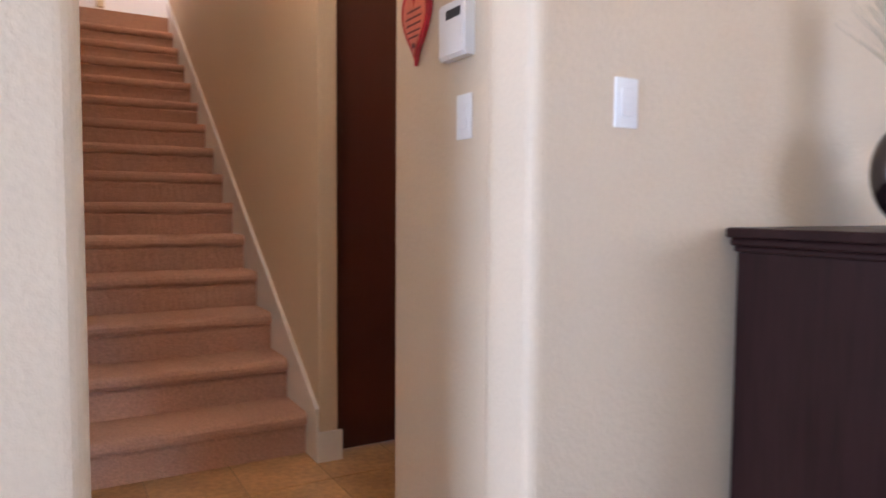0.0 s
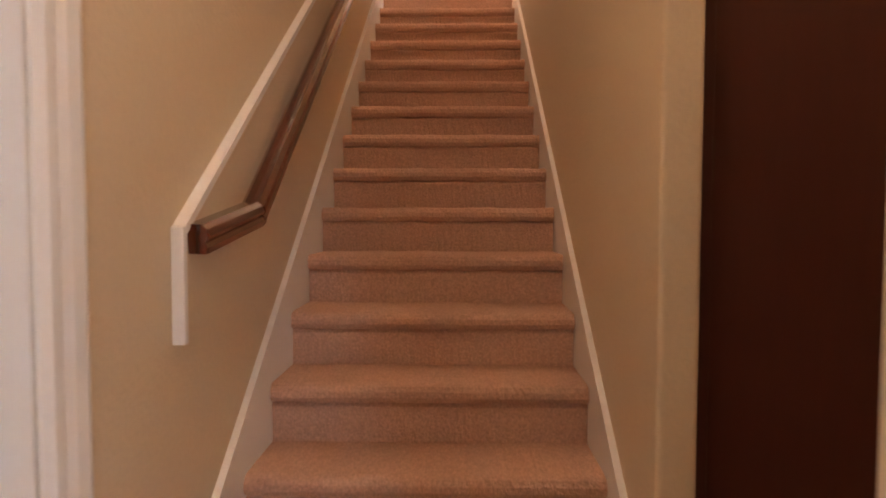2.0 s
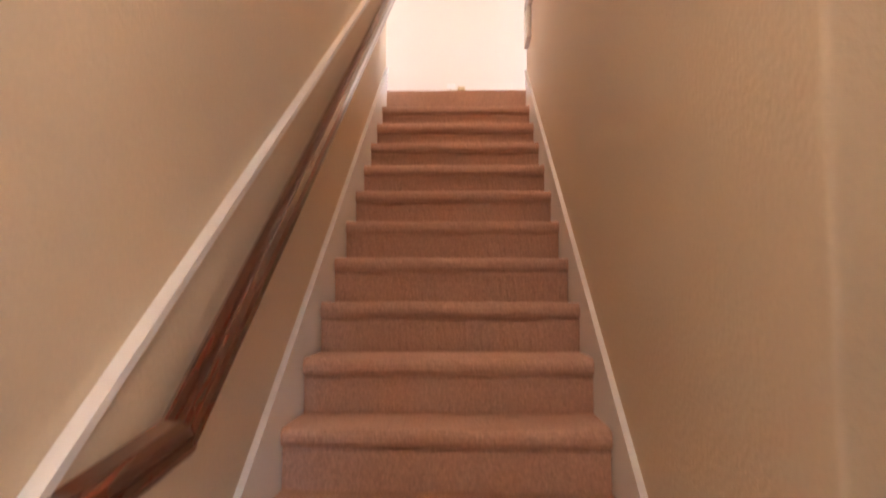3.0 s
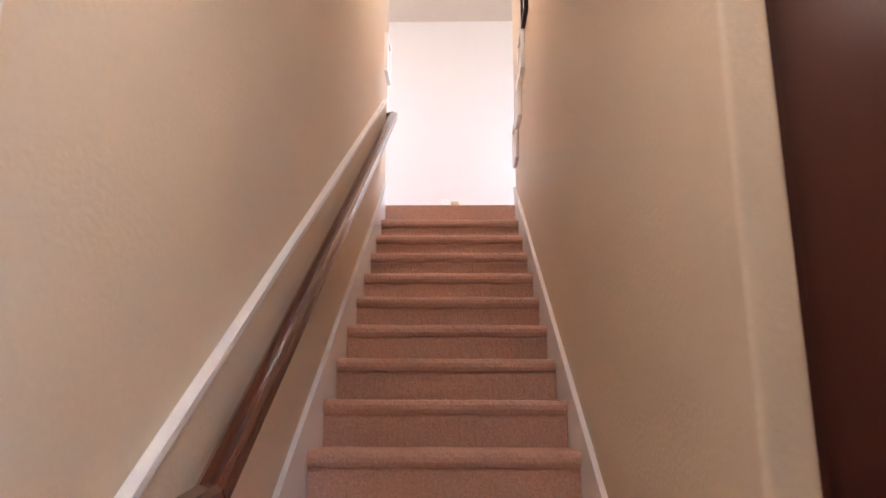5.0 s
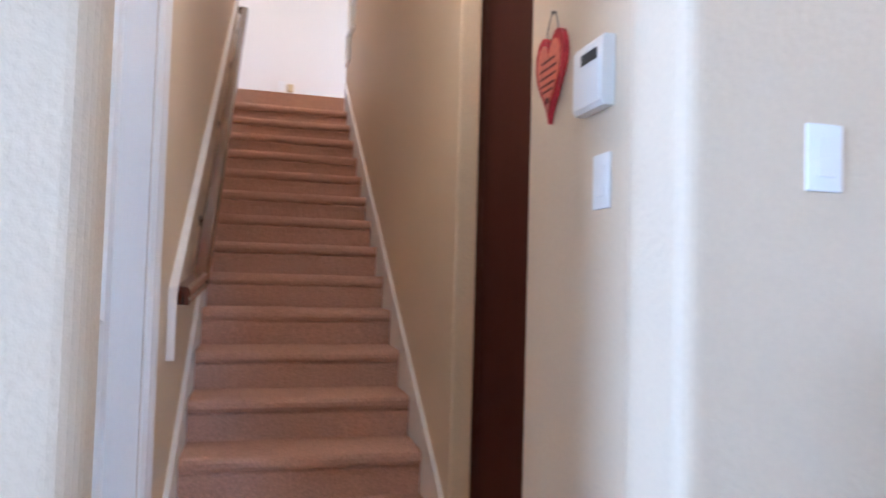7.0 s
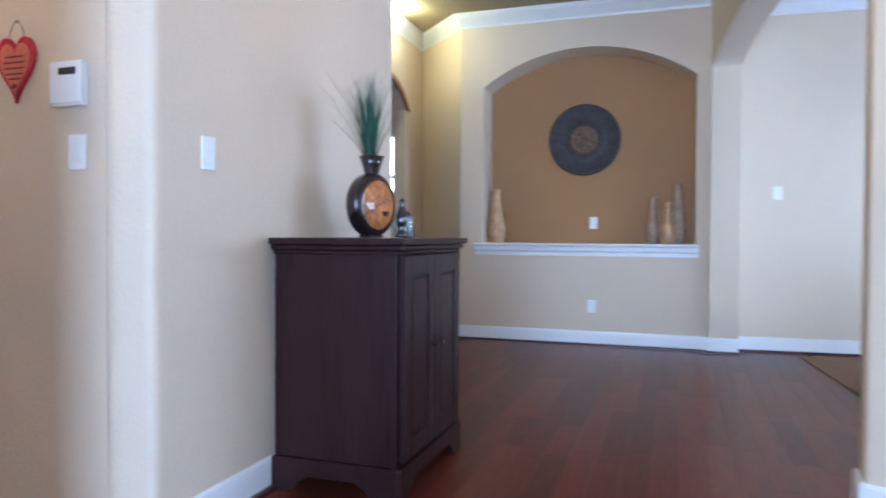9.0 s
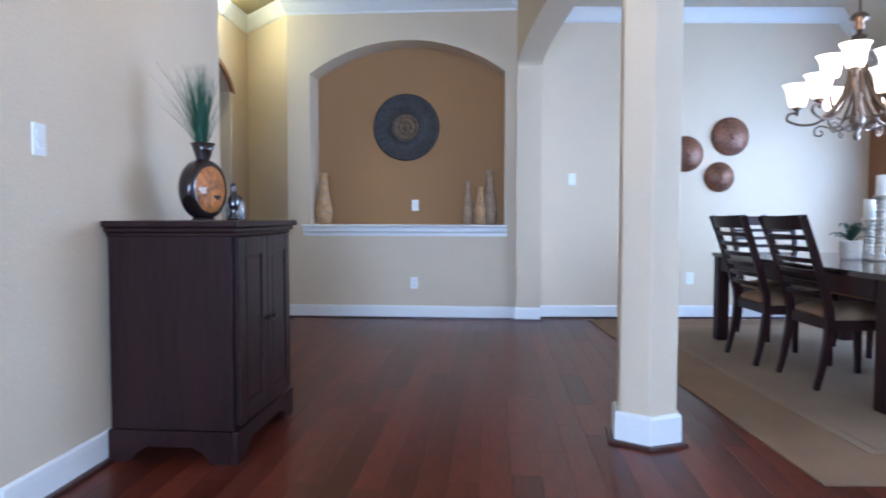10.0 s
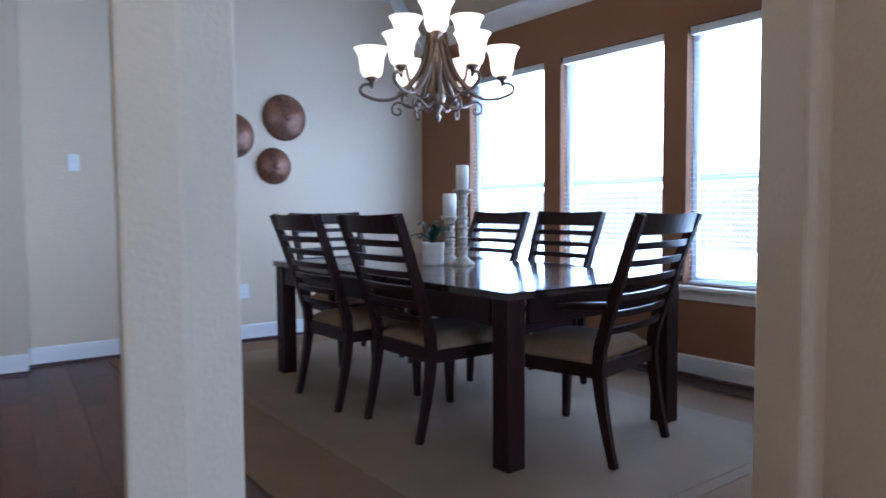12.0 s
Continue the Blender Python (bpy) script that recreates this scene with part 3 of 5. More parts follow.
def window(name, x0, x1, z0, z1, y, facing, label, pitch=0.036, tilt=-9):
    """A double-hung window in a wall along x; facing: +1 when the room lies on the +y side."""
    w = tagged(new(name), label, "window", kind="structure")
    f = facing
    for a, b, c, d in ((x0, x0 + 0.045, z0, z1), (x1 - 0.045, x1, z0, z1), (x0 + 0.045, x1 - 0.045, z0, z0 + 0.05), (x0 + 0.045, x1 - 0.045, z1 - 0.05, z1)):
        part("window_frame", box(a + 0.001, b - 0.001, y - f * 0.13, y - f * 0.07, c + 0.001, d - 0.001, 0.004), VINYL, w)
    zm = z0 + (z1 - z0) * 0.42
    part("meeting_rail", box(x0 + 0.045, x1 - 0.045, y - f * 0.125, y - f * 0.085, zm - 0.022, zm + 0.022, 0.004), VINYL, w)
    for c, d in ((z0 + 0.05, zm - 0.022), (zm + 0.022, z1 - 0.05)):
        p = part("pane", box(x0 + 0.045, x1 - 0.045, y - f * 0.108, y - f * 0.104, c, d), GLASS, w)
        p.visible_shadow = False
    part("headrail", box(x0 + 0.01, x1 - 0.01, y - f * 0.06, y - f * 0.012, z1 - 0.055, z1 - 0.003, 0.004), VINYL, w)
    part("bottom_rail", box(x0 + 0.012, x1 - 0.012, y - f * 0.06, y - f * 0.018, z0 + 0.006, z0 + 0.026, 0.004), VINYL, w)
    me = None
    z = z0 + 0.055
    while z < z1 - 0.07:
        if me is None:
            s = part("slat", prism([(-0.010, -0.0022), (0, 0.0), (0.010, -0.0022), (0.010, -0.0014), (0, 0.0008), (-0.010, -0.0014)], "x", x0 + 0.014 - (x0 + x1) / 2, x1 - 0.014 - (x0 + x1) / 2), BLIND, w)
            me = s.data
        else:
            s = new("slat", me)
            s.parent = w
        s.matrix_local = pose((x0 + x1) / 2, y - f * 0.038, z, tilt * f)
        z += pitch
    for cx in (x0 + 0.14, x1 - 0.14):
        part("cord", box(cx - 0.002, cx + 0.002, y - f * 0.039, y - f * 0.037, z0 + 0.02, z1 - 0.05), BLIND, w)
    return w


for i, (a, b) in enumerate(WIN):
    window("window_%d" % (i + 1), a, b, WZ0, WZ1, WY, 1, "white double-hung window with open white horizontal blinds")
    structure("sill_window_%d" % (i + 1), box(a - 0.06, b + 0.06, WY + 0.001, WY + 0.055, WZ0 - 0.028, WZ0, 0.006), TRIM, "white window sill above the brown wall", "sill")
    structure("trim_apron_%d" % (i + 1), box(a - 0.03, b + 0.03, WY + 0.001, WY + 0.016, WZ0 - 0.095, WZ0 - 0.03, 0.004), TRIM, "white apron board beneath the window sill", "trim")
window("window_4", -0.75, 0.35, 1.38, 2.32, 7.0, -1, "bright window with white blinds beyond the doorway").matrix_world = pose(0, 0, 0, 0, 0, -90)

# outside
# Overexposed daylight is put into the lawn's pale colour.
GROUND = material("overexposed_lawn", (0.60, 0.61, 0.52), 0.9, spread=0.12, scale=1, grain=30)
structure("ground", box(-60, 60, -80, 80, -0.5, -0.35), GROUND, "lawn around the house, coloured pale to look overexposed", "ground")
# Emissive sheets added outside; their glow stands in for blown-out daylight.
GLOW_SHEET = glowing("glowing_backdrop", (0.78, 0.91, 1.0), 7.5)
structure("backdrop_south", box(-40, 61.8, -62, -61.9, -1, 40), GLOW_SHEET, "glowing sheet added as the bright distance beyond the garden", "backdrop")
structure("backdrop_east", box(61.9, 62, -61.8, 35, -1, 40), GLOW_SHEET, "glowing sheet added as the bright distance beyond the house", "backdrop")
FENCEWOOD = material("pale_fence_wood", (0.80, 0.79, 0.77), 0.8, spread=0.08, scale=3, grain=40, stretch=(4, 4, 0.4), random=0.3)
fence = thing("fence", (0, -12.0, -0.35), "pale wooden board fence behind the house garden", "fence")
me = None
for i in range(70):
    if me is None:
        bd = part("board", prism([(-0.068, 0.05), (0.068, 0.05), (0.068, 1.72), (0.03, 1.76), (-0.03, 1.76), (-0.068, 1.72)], "y", -0.01, 0.01), FENCEWOOD, fence)
        me = bd.data
    else:
        bd = new("board", me)
        bd.parent = fence
    bd.matrix_local = pose(1.0 + i * 0.145, 0, random.uniform(-0.01, 0.01))
for z in (0.35, 1.3):
    part("rail", box(0.9, 11.2, -0.06, -0.012, z, z + 0.08, 0.004), FENCEWOOD, fence)
for i in range(5):
    part("post", box(0.9 + i * 2.5, 1.0 + i * 2.5, -0.16, -0.062, -0.05, 1.7, 0.006), FENCEWOOD, fence)

# ---- things ----
BRASS = material("aged_bronze_metal", (0.10, 0.065, 0.045), 0.35, metal=0.9, spread=0.25, scale=20)
IRON = material("brushed_bronze_iron", (0.20, 0.14, 0.10), 0.38, metal=0.85, spread=0.25, scale=15)
DARKPLATE = material("dark_gap", (0.03, 0.03, 0.03), 0.5, spread=0.05)
SEATCLOTH = material("tan_seat_fabric", (0.25, 0.15, 0.082), 0.85, spread=0.18, scale=9, grain=140, bump=0.5, bump_scale=200)
REDGLAZE = material("red_glazed_clay", (0.55, 0.035, 0.055), 0.25, spread=0.25, scale=14, coat=0.4)
ORANGEGLAZE = material("orange_red_clay", (0.68, 0.16, 0.10), 0.35, spread=0.2, scale=14)
WIRE = material("thin_steel_wire", (0.25, 0.22, 0.20), 0.4, metal=0.8)

# handrail with its backing board
RS = 0.680
rail = thing("handrail", (0, 0, 0), "glossy mahogany handrail on a white backing board", "handrail")
b_lo = [(-0.15, 0.81), (-0.15, 1.05), (3.62, 3.568), (3.62, 3.30), (0.0, 0.90)]
part("backing_board", prism(b_lo, "x", -0.013, 0.006), WALL, rail, "beige painted backing board")
part("board_edge", prism([(-0.15, 1.038), (-0.15, 1.06), (3.62, 3.578), (3.62, 3.556)], "x", -0.013, 0.016), TRIM, rail, "white rounded top edge of the board")
part("board_end", box(-0.013, 0.015, -0.163, -0.141, 0.81, 1.058, 0.003), TRIM, rail, "white end of the board")
RAILP = [(-0.024, -0.032), (0.024, -0.032), (0.030, -0.018), (0.024, -0.008), (0.032, 0.006), (0.030, 0.022), (0.018, 0.032), (-0.018, 0.032), (-0.030, 0.022), (-0.032, 0.006), (-0.024, -0.008), (-0.030, -0.018)]
RX = 0.062
part("rail", sweep([(RX, 0.17, 1.085), (RX, 0.171, 1.0857), (RX, 3.62, 1.085 + RS * 3.45), (RX, 3.621, 1.0857 + RS * 3.45)], RAILP), RAILWOOD, rail)
part("rail_return", sweep([(0.025, -0.125, 1.03), (0.026, -0.122, 1.0303), (RX - 0.001, 0.169, 1.084), (RX, 0.173, 1.087)], RAILP), RAILWOOD, rail)
part("rail_top_return", sweep([(RX, 3.621, 1.0857 + RS * 3.45), (0.02, 3.65, 1.09 + RS * 3.45)], RAILP), RAILWOOD, rail)
for y in (0.70, 1.65, 2.60, 3.35):
    z = 1.085 + RS * (y - 0.17)
    br = part("bracket", sweep([(0.004, y, z - 0.10), (0.045, y, z - 0.095), (RX - 0.008, y, z - 0.07), (RX, y, z - 0.035)], circle(0.008, 8), up=(0, 1, 0)), BRASS, rail)
    part("rosette", prism([(y + u, z - 0.10 + v) for u, v in circle(0.026, 14)], "x", 0.006, 0.012), BRASS, br)

# white six-panel door in the stair hall
DOORX = -0.100
door = tagged(new("door_1"), "closed white six-panel door with a dark lever handle", "door", kind="structure")
STY = [(-1.385, -1.27), (-1.06, -0.92), (-0.70, -0.625)]
part("slab", box(DOORX - 0.045, DOORX - 0.022, -1.385, -0.625, 0.012, DH - 0.012), TRIM, door)
RAILZ = [(0.012, 0.23), (0.80, 0.98), (1.60, 1.69), (1.92, DH - 0.012)]
for a, b in STY:
    part("stile", box(DOORX - 0.013, DOORX, a, b, 0.012, DH - 0.012, 0.003), TRIM, door)
for c, d in RAILZ:
    for a, b in ((-1.27, -1.06), (-0.92, -0.70)):
        part("rail", box(DOORX - 0.013, DOORX - 0.0005, a, b, c, d, 0.003), TRIM, door)


def raised_panel(y0, y1, z0, z1):
    bm, rings = bmesh.new(), []
    for d, x in ((0.0, 0.0), (0.012, -0.012), (0.018, -0.012), (0.05, -0.003), (0.056, -0.003)):
        rings.append([bm.verts.new((DOORX + x, a, b)) for a, b in ((y0 + d, z0 + d), (y1 - d, z0 + d), (y1 - d, z1 - d), (y0 + d, z1 - d))])
    for p, q in zip(rings, rings[1:]):
        for i in range(4):
            bm.faces.new((p[i], p[(i + 1) % 4], q[(i + 1) % 4], q[i]))
    bm.faces.new(rings[-1])
    back = [bm.verts.new((DOORX - 0.02, a, b)) for a, b in ((y0, z0), (y1, z0), (y1, z1), (y0, z1))]
    for i in range(4):
        bm.faces.new((rings[0][i], back[i], back[(i + 1) % 4], rings[0][(i + 1) % 4]))
    bm.faces.new(back)
    bmesh.ops.recalc_face_normals(bm, faces=bm.faces)
    return bm


for a, b in ((-1.27, -1.06), (-0.92, -0.70)):
    for c, d in ((0.23, 0.80), (0.98, 1.60), (1.69, 1.92)):
        part("panel", raised_panel(a, b, c, d), TRIM, door)
rosette = part("rosette", lathe([(0.0, 0.0), (0.026, 0.0), (0.026, 0.006), (0.011, 0.01), (0.010, 0.04), (0.0, 0.042)], 20), BRASS, door, "dark bronze round rosette", True)
rosette.matrix_local = pose(DOORX - 0.002, -1.325, 0.838, 0, 90, 0)
lever = box(DOORX + 0.034, DOORX + 0.046, -1.335, -1.205, 0.831, 0.845)
bmesh.ops.bevel(lever, geom=lever.edges[:], offset=0.004, segments=2, affect="EDGES")
part("lever", lever, BRASS, door, "dark bronze lever handle")
structure("door_jamb_1", box(-0.155, -0.017, D1 - 0.014, D1 - 0.001, 0, DH - 0.001), TRIM, "white door jamb", "door frame")
structure("door_jamb_2", box(-0.155, -0.017, D0 + 0.001, D0 + 0.014, 0, DH - 0.001), TRIM, "white door jamb", "door frame")
structure("door_jamb_3", box(-0.155, -0.017, D0 + 0.015, D1 - 0.015, DH - 0.011, DH - 0.001), TRIM, "white door head jamb", "door frame")
CASE = [(0.0, 0.0), (0.006, 0.0), (0.018, 0.012), (0.02, 0.03), (0.014, 0.042), (0.022, 0.06), (0.026, 0.085), (0.024, 0.098), (0.0, 0.10)]


def casing(name, y, sign, z1):
    structure(name, prism([(-0.0145 + a, y + sign * b) for a, b in CASE], "z", 0.0, z1), TRIM, "white moulded door casing", "trim")


casing("trim_casing_1", D1 - 0.005, 1, DH + 0.1)
casing("trim_casing_2", D0 + 0.005, -1, DH + 0.1)
structure("trim_casing_3", prism([(-0.0145 + a, DH - 0.005 + b) for a, b in CASE], "y", D0 + 0.006, D1 - 0.006), TRIM, "white moulded casing over the door", "trim")
structure("baseboard_hall_left", box(-0.0145, 0.0, D1 + 0.1, -0.145, 0, 0.13, 0.003), TRIM, "white baseboard beside the stairs", "baseboard")

# dark door of the side hall
ddoor = tagged(new("door_2"), "closed dark-stained wooden door in the side hall", "door", kind="structure")
part("slab", box(1.13, 1.93, -0.055, -0.018, 0.006, 2.43, 0.002), DOORWOOD, ddoor)
part("hinge", box(1.128, 1.134, -0.062, -0.05, 1.15, 1.25, 0.001), BRASS, ddoor, "dark metal hinge")
structure("door_frame_dark_1", box(1.086, 1.128, -0.075, 0.0, 0, 2.455, 0.003), DOORWOOD, "dark stained door frame", "door frame")
structure("door_frame_dark_2", box(1.932, 1.949, -0.075, 0.0, 0, 2.455, 0.003), DOORWOOD, "dark stained door frame", "door frame")
structure("door_frame_dark_3", box(1.129, 1.931, -0.075, 0.0, 2.432, 2.455, 0.003), DOORWOOD, "dark stained head of the door frame", "door frame")


# switches and outlets
def wall_plate(place, turn, label, kind):
    """A plate in the xz plane that faces -y."""
    t = thing("light_switch" if kind != "outlet" else "wall_outlet", place, label, "light switch" if kind != "outlet" else "outlet", turn=turn)
    part("plate", box(-0.038, 0.038, -0.006, 0.0, -0.06, 0.06, 0.003), PLASTIC, t)
    if kind == "switch":
        part("paddle", prism([(-0.006, -0.034), (-0.010, -0.033), (-0.0065, 0.0), (-0.0085, 0.033), (-0.006, 0.034)], "x", -0.017, 0.017), PLASTIC, t)
        part("gap", box(-0.012, 0.012, -0.0092, -0.0086, -0.030, -0.0285), DARKPLATE, t)
    else:
        for z in (-0.02, 0.02):
            s = part("socket", prism([(0.017 * math.cos(a), z + 0.014 * math.sin(a)) for a in [i * math.pi / 8 for i in range(16)]], "y", -0.0075, -0.006), PLASTIC, t)
            for x in (-0.006, 0.006):
                part("slot", box(x - 0.001, x + 0.001, -0.0082, -0.0076, z - 0.004, z + 0.005), DARKPLATE, s)
    return t


wall_plate((1.235, NY, 1.348), 0, "white rocker light switch on the beige wall", "switch")
wall_plate((KX, -1.322, 1.335), -90, "white rocker light switch beneath the keypad", "switch")
wall_plate(dining(XE, -4.15, 1.455), TILT - 90, "white light switch on the dining room wall", "switch")
wall_plate(dining(XE, -5.40, 0.42), TILT - 90, "white outlet low on the dining room wall", "outlet")
wall_plate((XN, -2.504, 0.372), -90, "white outlet beneath the arched niche", "outlet")
wall_plate((XN + DEEP, -2.477, 1.187), -90, "white outlet on the tan niche wall", "outlet")
wall_plate((0.43, BACK, 3.20), 0, "white outlet low on the landing wall", "outlet")
plug = thing("plug_in_night_light", (0.525, BACK - 0.004, 3.17), "small tan plug-in unit on the landing wall", "night light")
part("body", box(-0.035, 0.035, -0.04, 0.0, -0.03, 0.06, 0.012), material("tan_plastic", (0.62, 0.47, 0.26), 0.5), plug)

# keypad
kp = thing("alarm_keypad", (KX, -1.30, 1.565), "white alarm keypad with a dark display", "keypad", turn=-90)
part("body", prism([(-0.001, -0.075), (-0.026, -0.075), (-0.032, -0.065), (-0.032, 0.065), (-0.026, 0.075), (-0.001, 0.075)], "x", -0.068, 0.068), PLASTIC, kp)
part("display", box(-0.028, 0.045, -0.0335, -0.0322, 0.028, 0.052), DARKPLATE, kp)
part("indicator_light", box(-0.052, -0.040, -0.0335, -0.0322, -0.012, -0.008), glowing("green_indicator", (0.2, 0.9, 0.2), 2.0), kp)
part("flap", box(-0.06, 0.06, -0.0345, -0.0322, -0.066, 0.015, 0.001), PLASTIC, kp)


# heart plaque
def heart(scale, n=40):
    out = []
    for i in range(n):
        t = 2 * math.pi * i / n
        x = 16 * math.sin(t) ** 3
        y = 13 * math.cos(t) - 5 * math.cos(2 * t) - 2 * math.cos(3 * t) - math.cos(4 * t)
        out.append((x / 16 * 0.088 * scale, (y + 2.5) / 14.5 * 0.116 * scale))
    return out


hp = thing("heart_plaque", (KX - 0.002, -1.056, 1.629), "red clay heart plaque hanging from a wire", "wall plaque", turn=-90)
part("rim", prism(heart(1.0), "y", -0.014, 0.0), REDGLAZE, hp)
part("face", prism(heart(0.80), "y", -0.017, -0.0142), ORANGEGLAZE, hp, "orange-red inner face")
INK = material("dark_brown_ink", (0.12, 0.02, 0.02), 0.6)
for i, (z, w) in enumerate(((0.045, 0.042), (0.025, 0.050), (0.005, 0.046), (-0.015, 0.040), (-0.032, 0.030))):
    part("writing_bar", box(-w, w, -0.018, -0.0172, z - 0.003, z + 0.003), INK, hp)
part("writing_bar", box(-0.012, 0.012, -0.018, -0.0172, -0.065, -0.05), INK, hp)
part("wire", sweep([(-0.035, -0.006, 0.085), (-0.033, -0.006, 0.13), (-0.015, -0.005, 0.165), (0.0, -0.004, 0.172), (0.015, -0.005, 0.165), (0.033, -0.006, 0.13), (0.035, -0.006, 0.085)], circle(0.0016, 6), up=(0, 1, 0)), WIRE, hp)
part("nail", box(-0.003, 0.003, -0.01, 0.002, 0.168, 0.174), WIRE, hp)


# frames on the stairwell walls, seen edge-on
def wall_frame(place, turn, w, h, mat, label):
    t = thing("picture_frame", place, label, "picture frame", turn=turn)
    for a, b, c, d in ((-w / 2, w / 2, h / 2 - 0.03, h / 2), (-w / 2, w / 2, -h / 2, -h / 2 + 0.03), (-w / 2, -w / 2 + 0.03, -h / 2 + 0.03, h / 2 - 0.03), (w / 2 - 0.03, w / 2, -h / 2 + 0.03, h / 2 - 0.03)):
        part("frame_bar", box(a, b, -0.028, 0.0, c, d, 0.003), mat, t)
    part("mount", box(-w / 2 + 0.03, w / 2 - 0.03, -0.012, 0.0, -h / 2 + 0.03, h / 2 - 0.03), LANDING, t)


wall_frame((-0.015, 3.70, 3.95), 90, 0.26, 0.32, TRIM, "white frame hanging on the stairwell wall")
for y, z, m, lb in ((3.62, 3.20, TRIM, "white frame hanging on the stairwell wall"), (3.34, 3.40, TRIM, "white frame hanging on the stairwell wall"), (3.06, 3.62, TRIM, "white frame hanging on the stairwell wall"), (2.78, 3.88, ESPRESSO, "dark frame hanging on the stairwell wall")):
    wall_frame((0.998, y, z), -90, 0.24, 0.30, m, lb)

# cabinet by the switch wall
cabinet = thing("cabinet", (1.61, NY - 0.012, 0), "dark espresso wooden cabinet with two panelled doors", "cabinet")
CW, CD, CH = 0.83, 0.59, 1.045
DW = (CW - 0.126) / 2


def bracket_foot(w, hl):
    """Front or side apron with bracket feet and a shaped cut-out: outline from 0 to w."""
    c = hl
    return [(0, 0), (c * 0.62, 0), (c * 0.78, 0.018), (c * 0.92, 0.048), (c * 1.12, 0.058), (c * 1.2, 0.07), (w - c * 1.2, 0.07), (w - c * 1.12, 0.058), (w - c * 0.92, 0.048), (w - c * 0.78, 0.018), (w - c * 0.62, 0), (w, 0), (w, 0.13), (w - 0.004, 0.14), (0.004, 0.14), (0, 0.13)]


part("carcass", box(0.035, CW - 0.035, -CD + 0.035, -0.005, 0.085, 0.99, 0.004), ESPRESSO, cabinet)
part("side_stile", box(0.026, 0.0352, -CD + 0.035, -CD + 0.20, 0.141, 0.995, 0.002), ESPRESSO, cabinet)
part("base_front", prism([(0.015 + u * (CW - 0.03), z) for u, z in [(a / 1.0, b) for a, b in bracket_foot(1.0, 0.2)]], "y", -CD + 0.012, -CD + 0.036), ESPRESSO, cabinet)
for x in (0.012, CW - 0.036):
    part("base_side", prism([(-CD + 0.037 + u, z) for u, z in bracket_foot(CD - 0.04, 0.14)], "x", x, x + 0.024), ESPRESSO, cabinet)
part("cornice", box(0.02, CW - 0.02, -CD + 0.018, -0.004, 0.978, 0.996, 0.006), ESPRESSO, cabinet)
part("top_lower", box(0.005, CW - 0.005, -CD + 0.004, -0.002, 0.996, 1.018, 0.007), ESPRESSO, cabinet)
part("top_board", box(-0.012, CW + 0.012, -CD - 0.012, 0.0, 1.0182, CH, 0.006), ESPRESSO, cabinet)
for sx in (0, 1):
    x0 = 0.06 + sx * (DW + 0.006)
    dr = part("door", box(x0, x0 + DW, -CD + 0.022, -CD + 0.0348, 0.155, 0.975, 0.003), ESPRESSO, cabinet)
    for a, b, c, d in ((0, 0.07, 0.155, 0.975), (DW - 0.07, DW, 0.155, 0.975), (0.07, DW - 0.07, 0.155, 0.235), (0.07, DW - 0.07, 0.895, 0.975)):
        part("door_frame", box(x0 + a + 0.001, x0 + b - 0.001, -CD + 0.010, -CD + 0.0218, c, d, 0.003), ESPRESSO, dr)
    part("moulding", box(x0 + 0.085, x0 + DW - 0.085, -CD + 0.014, -CD + 0.0216, 0.25, 0.88, 0.006), ESPRESSO, dr)
    kx = x0 + (DW - 0.031 if sx == 0 else 0.031)
    kn = part("handle", lathe([(0.0, 0.0), (0.009, 0.0), (0.006, 0.012), (0.010, 0.02), (0.014, 0.026), (0.010, 0.033), (0.0, 0.034)], 14), BRASS, dr, "small dark metal knob", True)
    kn.matrix_local = pose(kx, -CD + 0.010, 0.58, 90, 0, 0)

# vase with grass on the cabinet
VASEDARK = material("black_brown_glaze", (0.018, 0.010, 0.010), 0.15, spread=0.3, coat=0.5)
VASEORANGE = material("amber_lacquer", (0.46, 0.150, 0.022), 0.42, spread=0.6, scale=14, grain=50, spec=0.25)
GRASS = material("dark_green_grass", (0.018, 0.085, 0.045), 0.5, spread=0.4, scale=20)
vz = CH + 0.002
vase = thing("vase", (2.05, -1.93, vz), "round flat vase with amber lacquered face and dark rim", "vase", turn=-14)
vase.scale = (0.94, 0.94, 0.94)
disc_body = lathe([(0.0, -0.045), (0.12, -0.045), (0.148, -0.036), (0.155, -0.02), (0.155, 0.02), (0.148, 0.036), (0.12, 0.045), (0.0, 0.045)], 40)
bd = part("body", disc_body, VASEDARK, vase, "dark glazed rim of the vase", True)
bd.matrix_local = pose(0, 0, 0.157, 90, 0, 0)
for sgn in (-1, 1):
    fc = part("face", lathe([(0.0, 0.006), (0.08, 0.004), (0.118, 0.0), (0.128, -0.006)], 40), VASEORANGE, vase, "amber lacquered round face", True)
    fc.matrix_local = pose(0, sgn * 0.0456, 0.157, -90 * sgn, 0, 0)
INLAY = material("pale_shell_inlay", (0.72, 0.62, 0.50), 0.3, spread=0.2, scale=30)
inlay = [(0.030 * math.cos(a) * (1 + 0.35 * math.sin(3 * a)), 0.022 * math.sin(a) * (1 + 0.3 * math.cos(2 * a))) for a in [i * math.pi / 9 for i in range(18)]]
part("inlay", prism([(-0.062 + u, 0.150 + v) for u, v in inlay], "y", -0.0505, -0.046), INLAY, vase, "pale shell inlay on the face")
part("inlay", prism([(0.045 + u * 0.8, 0.115 + v * 0.8) for u, v in inlay], "y", -0.0520, -0.046), VASEDARK, vase, "dark lacquer patch on the face")
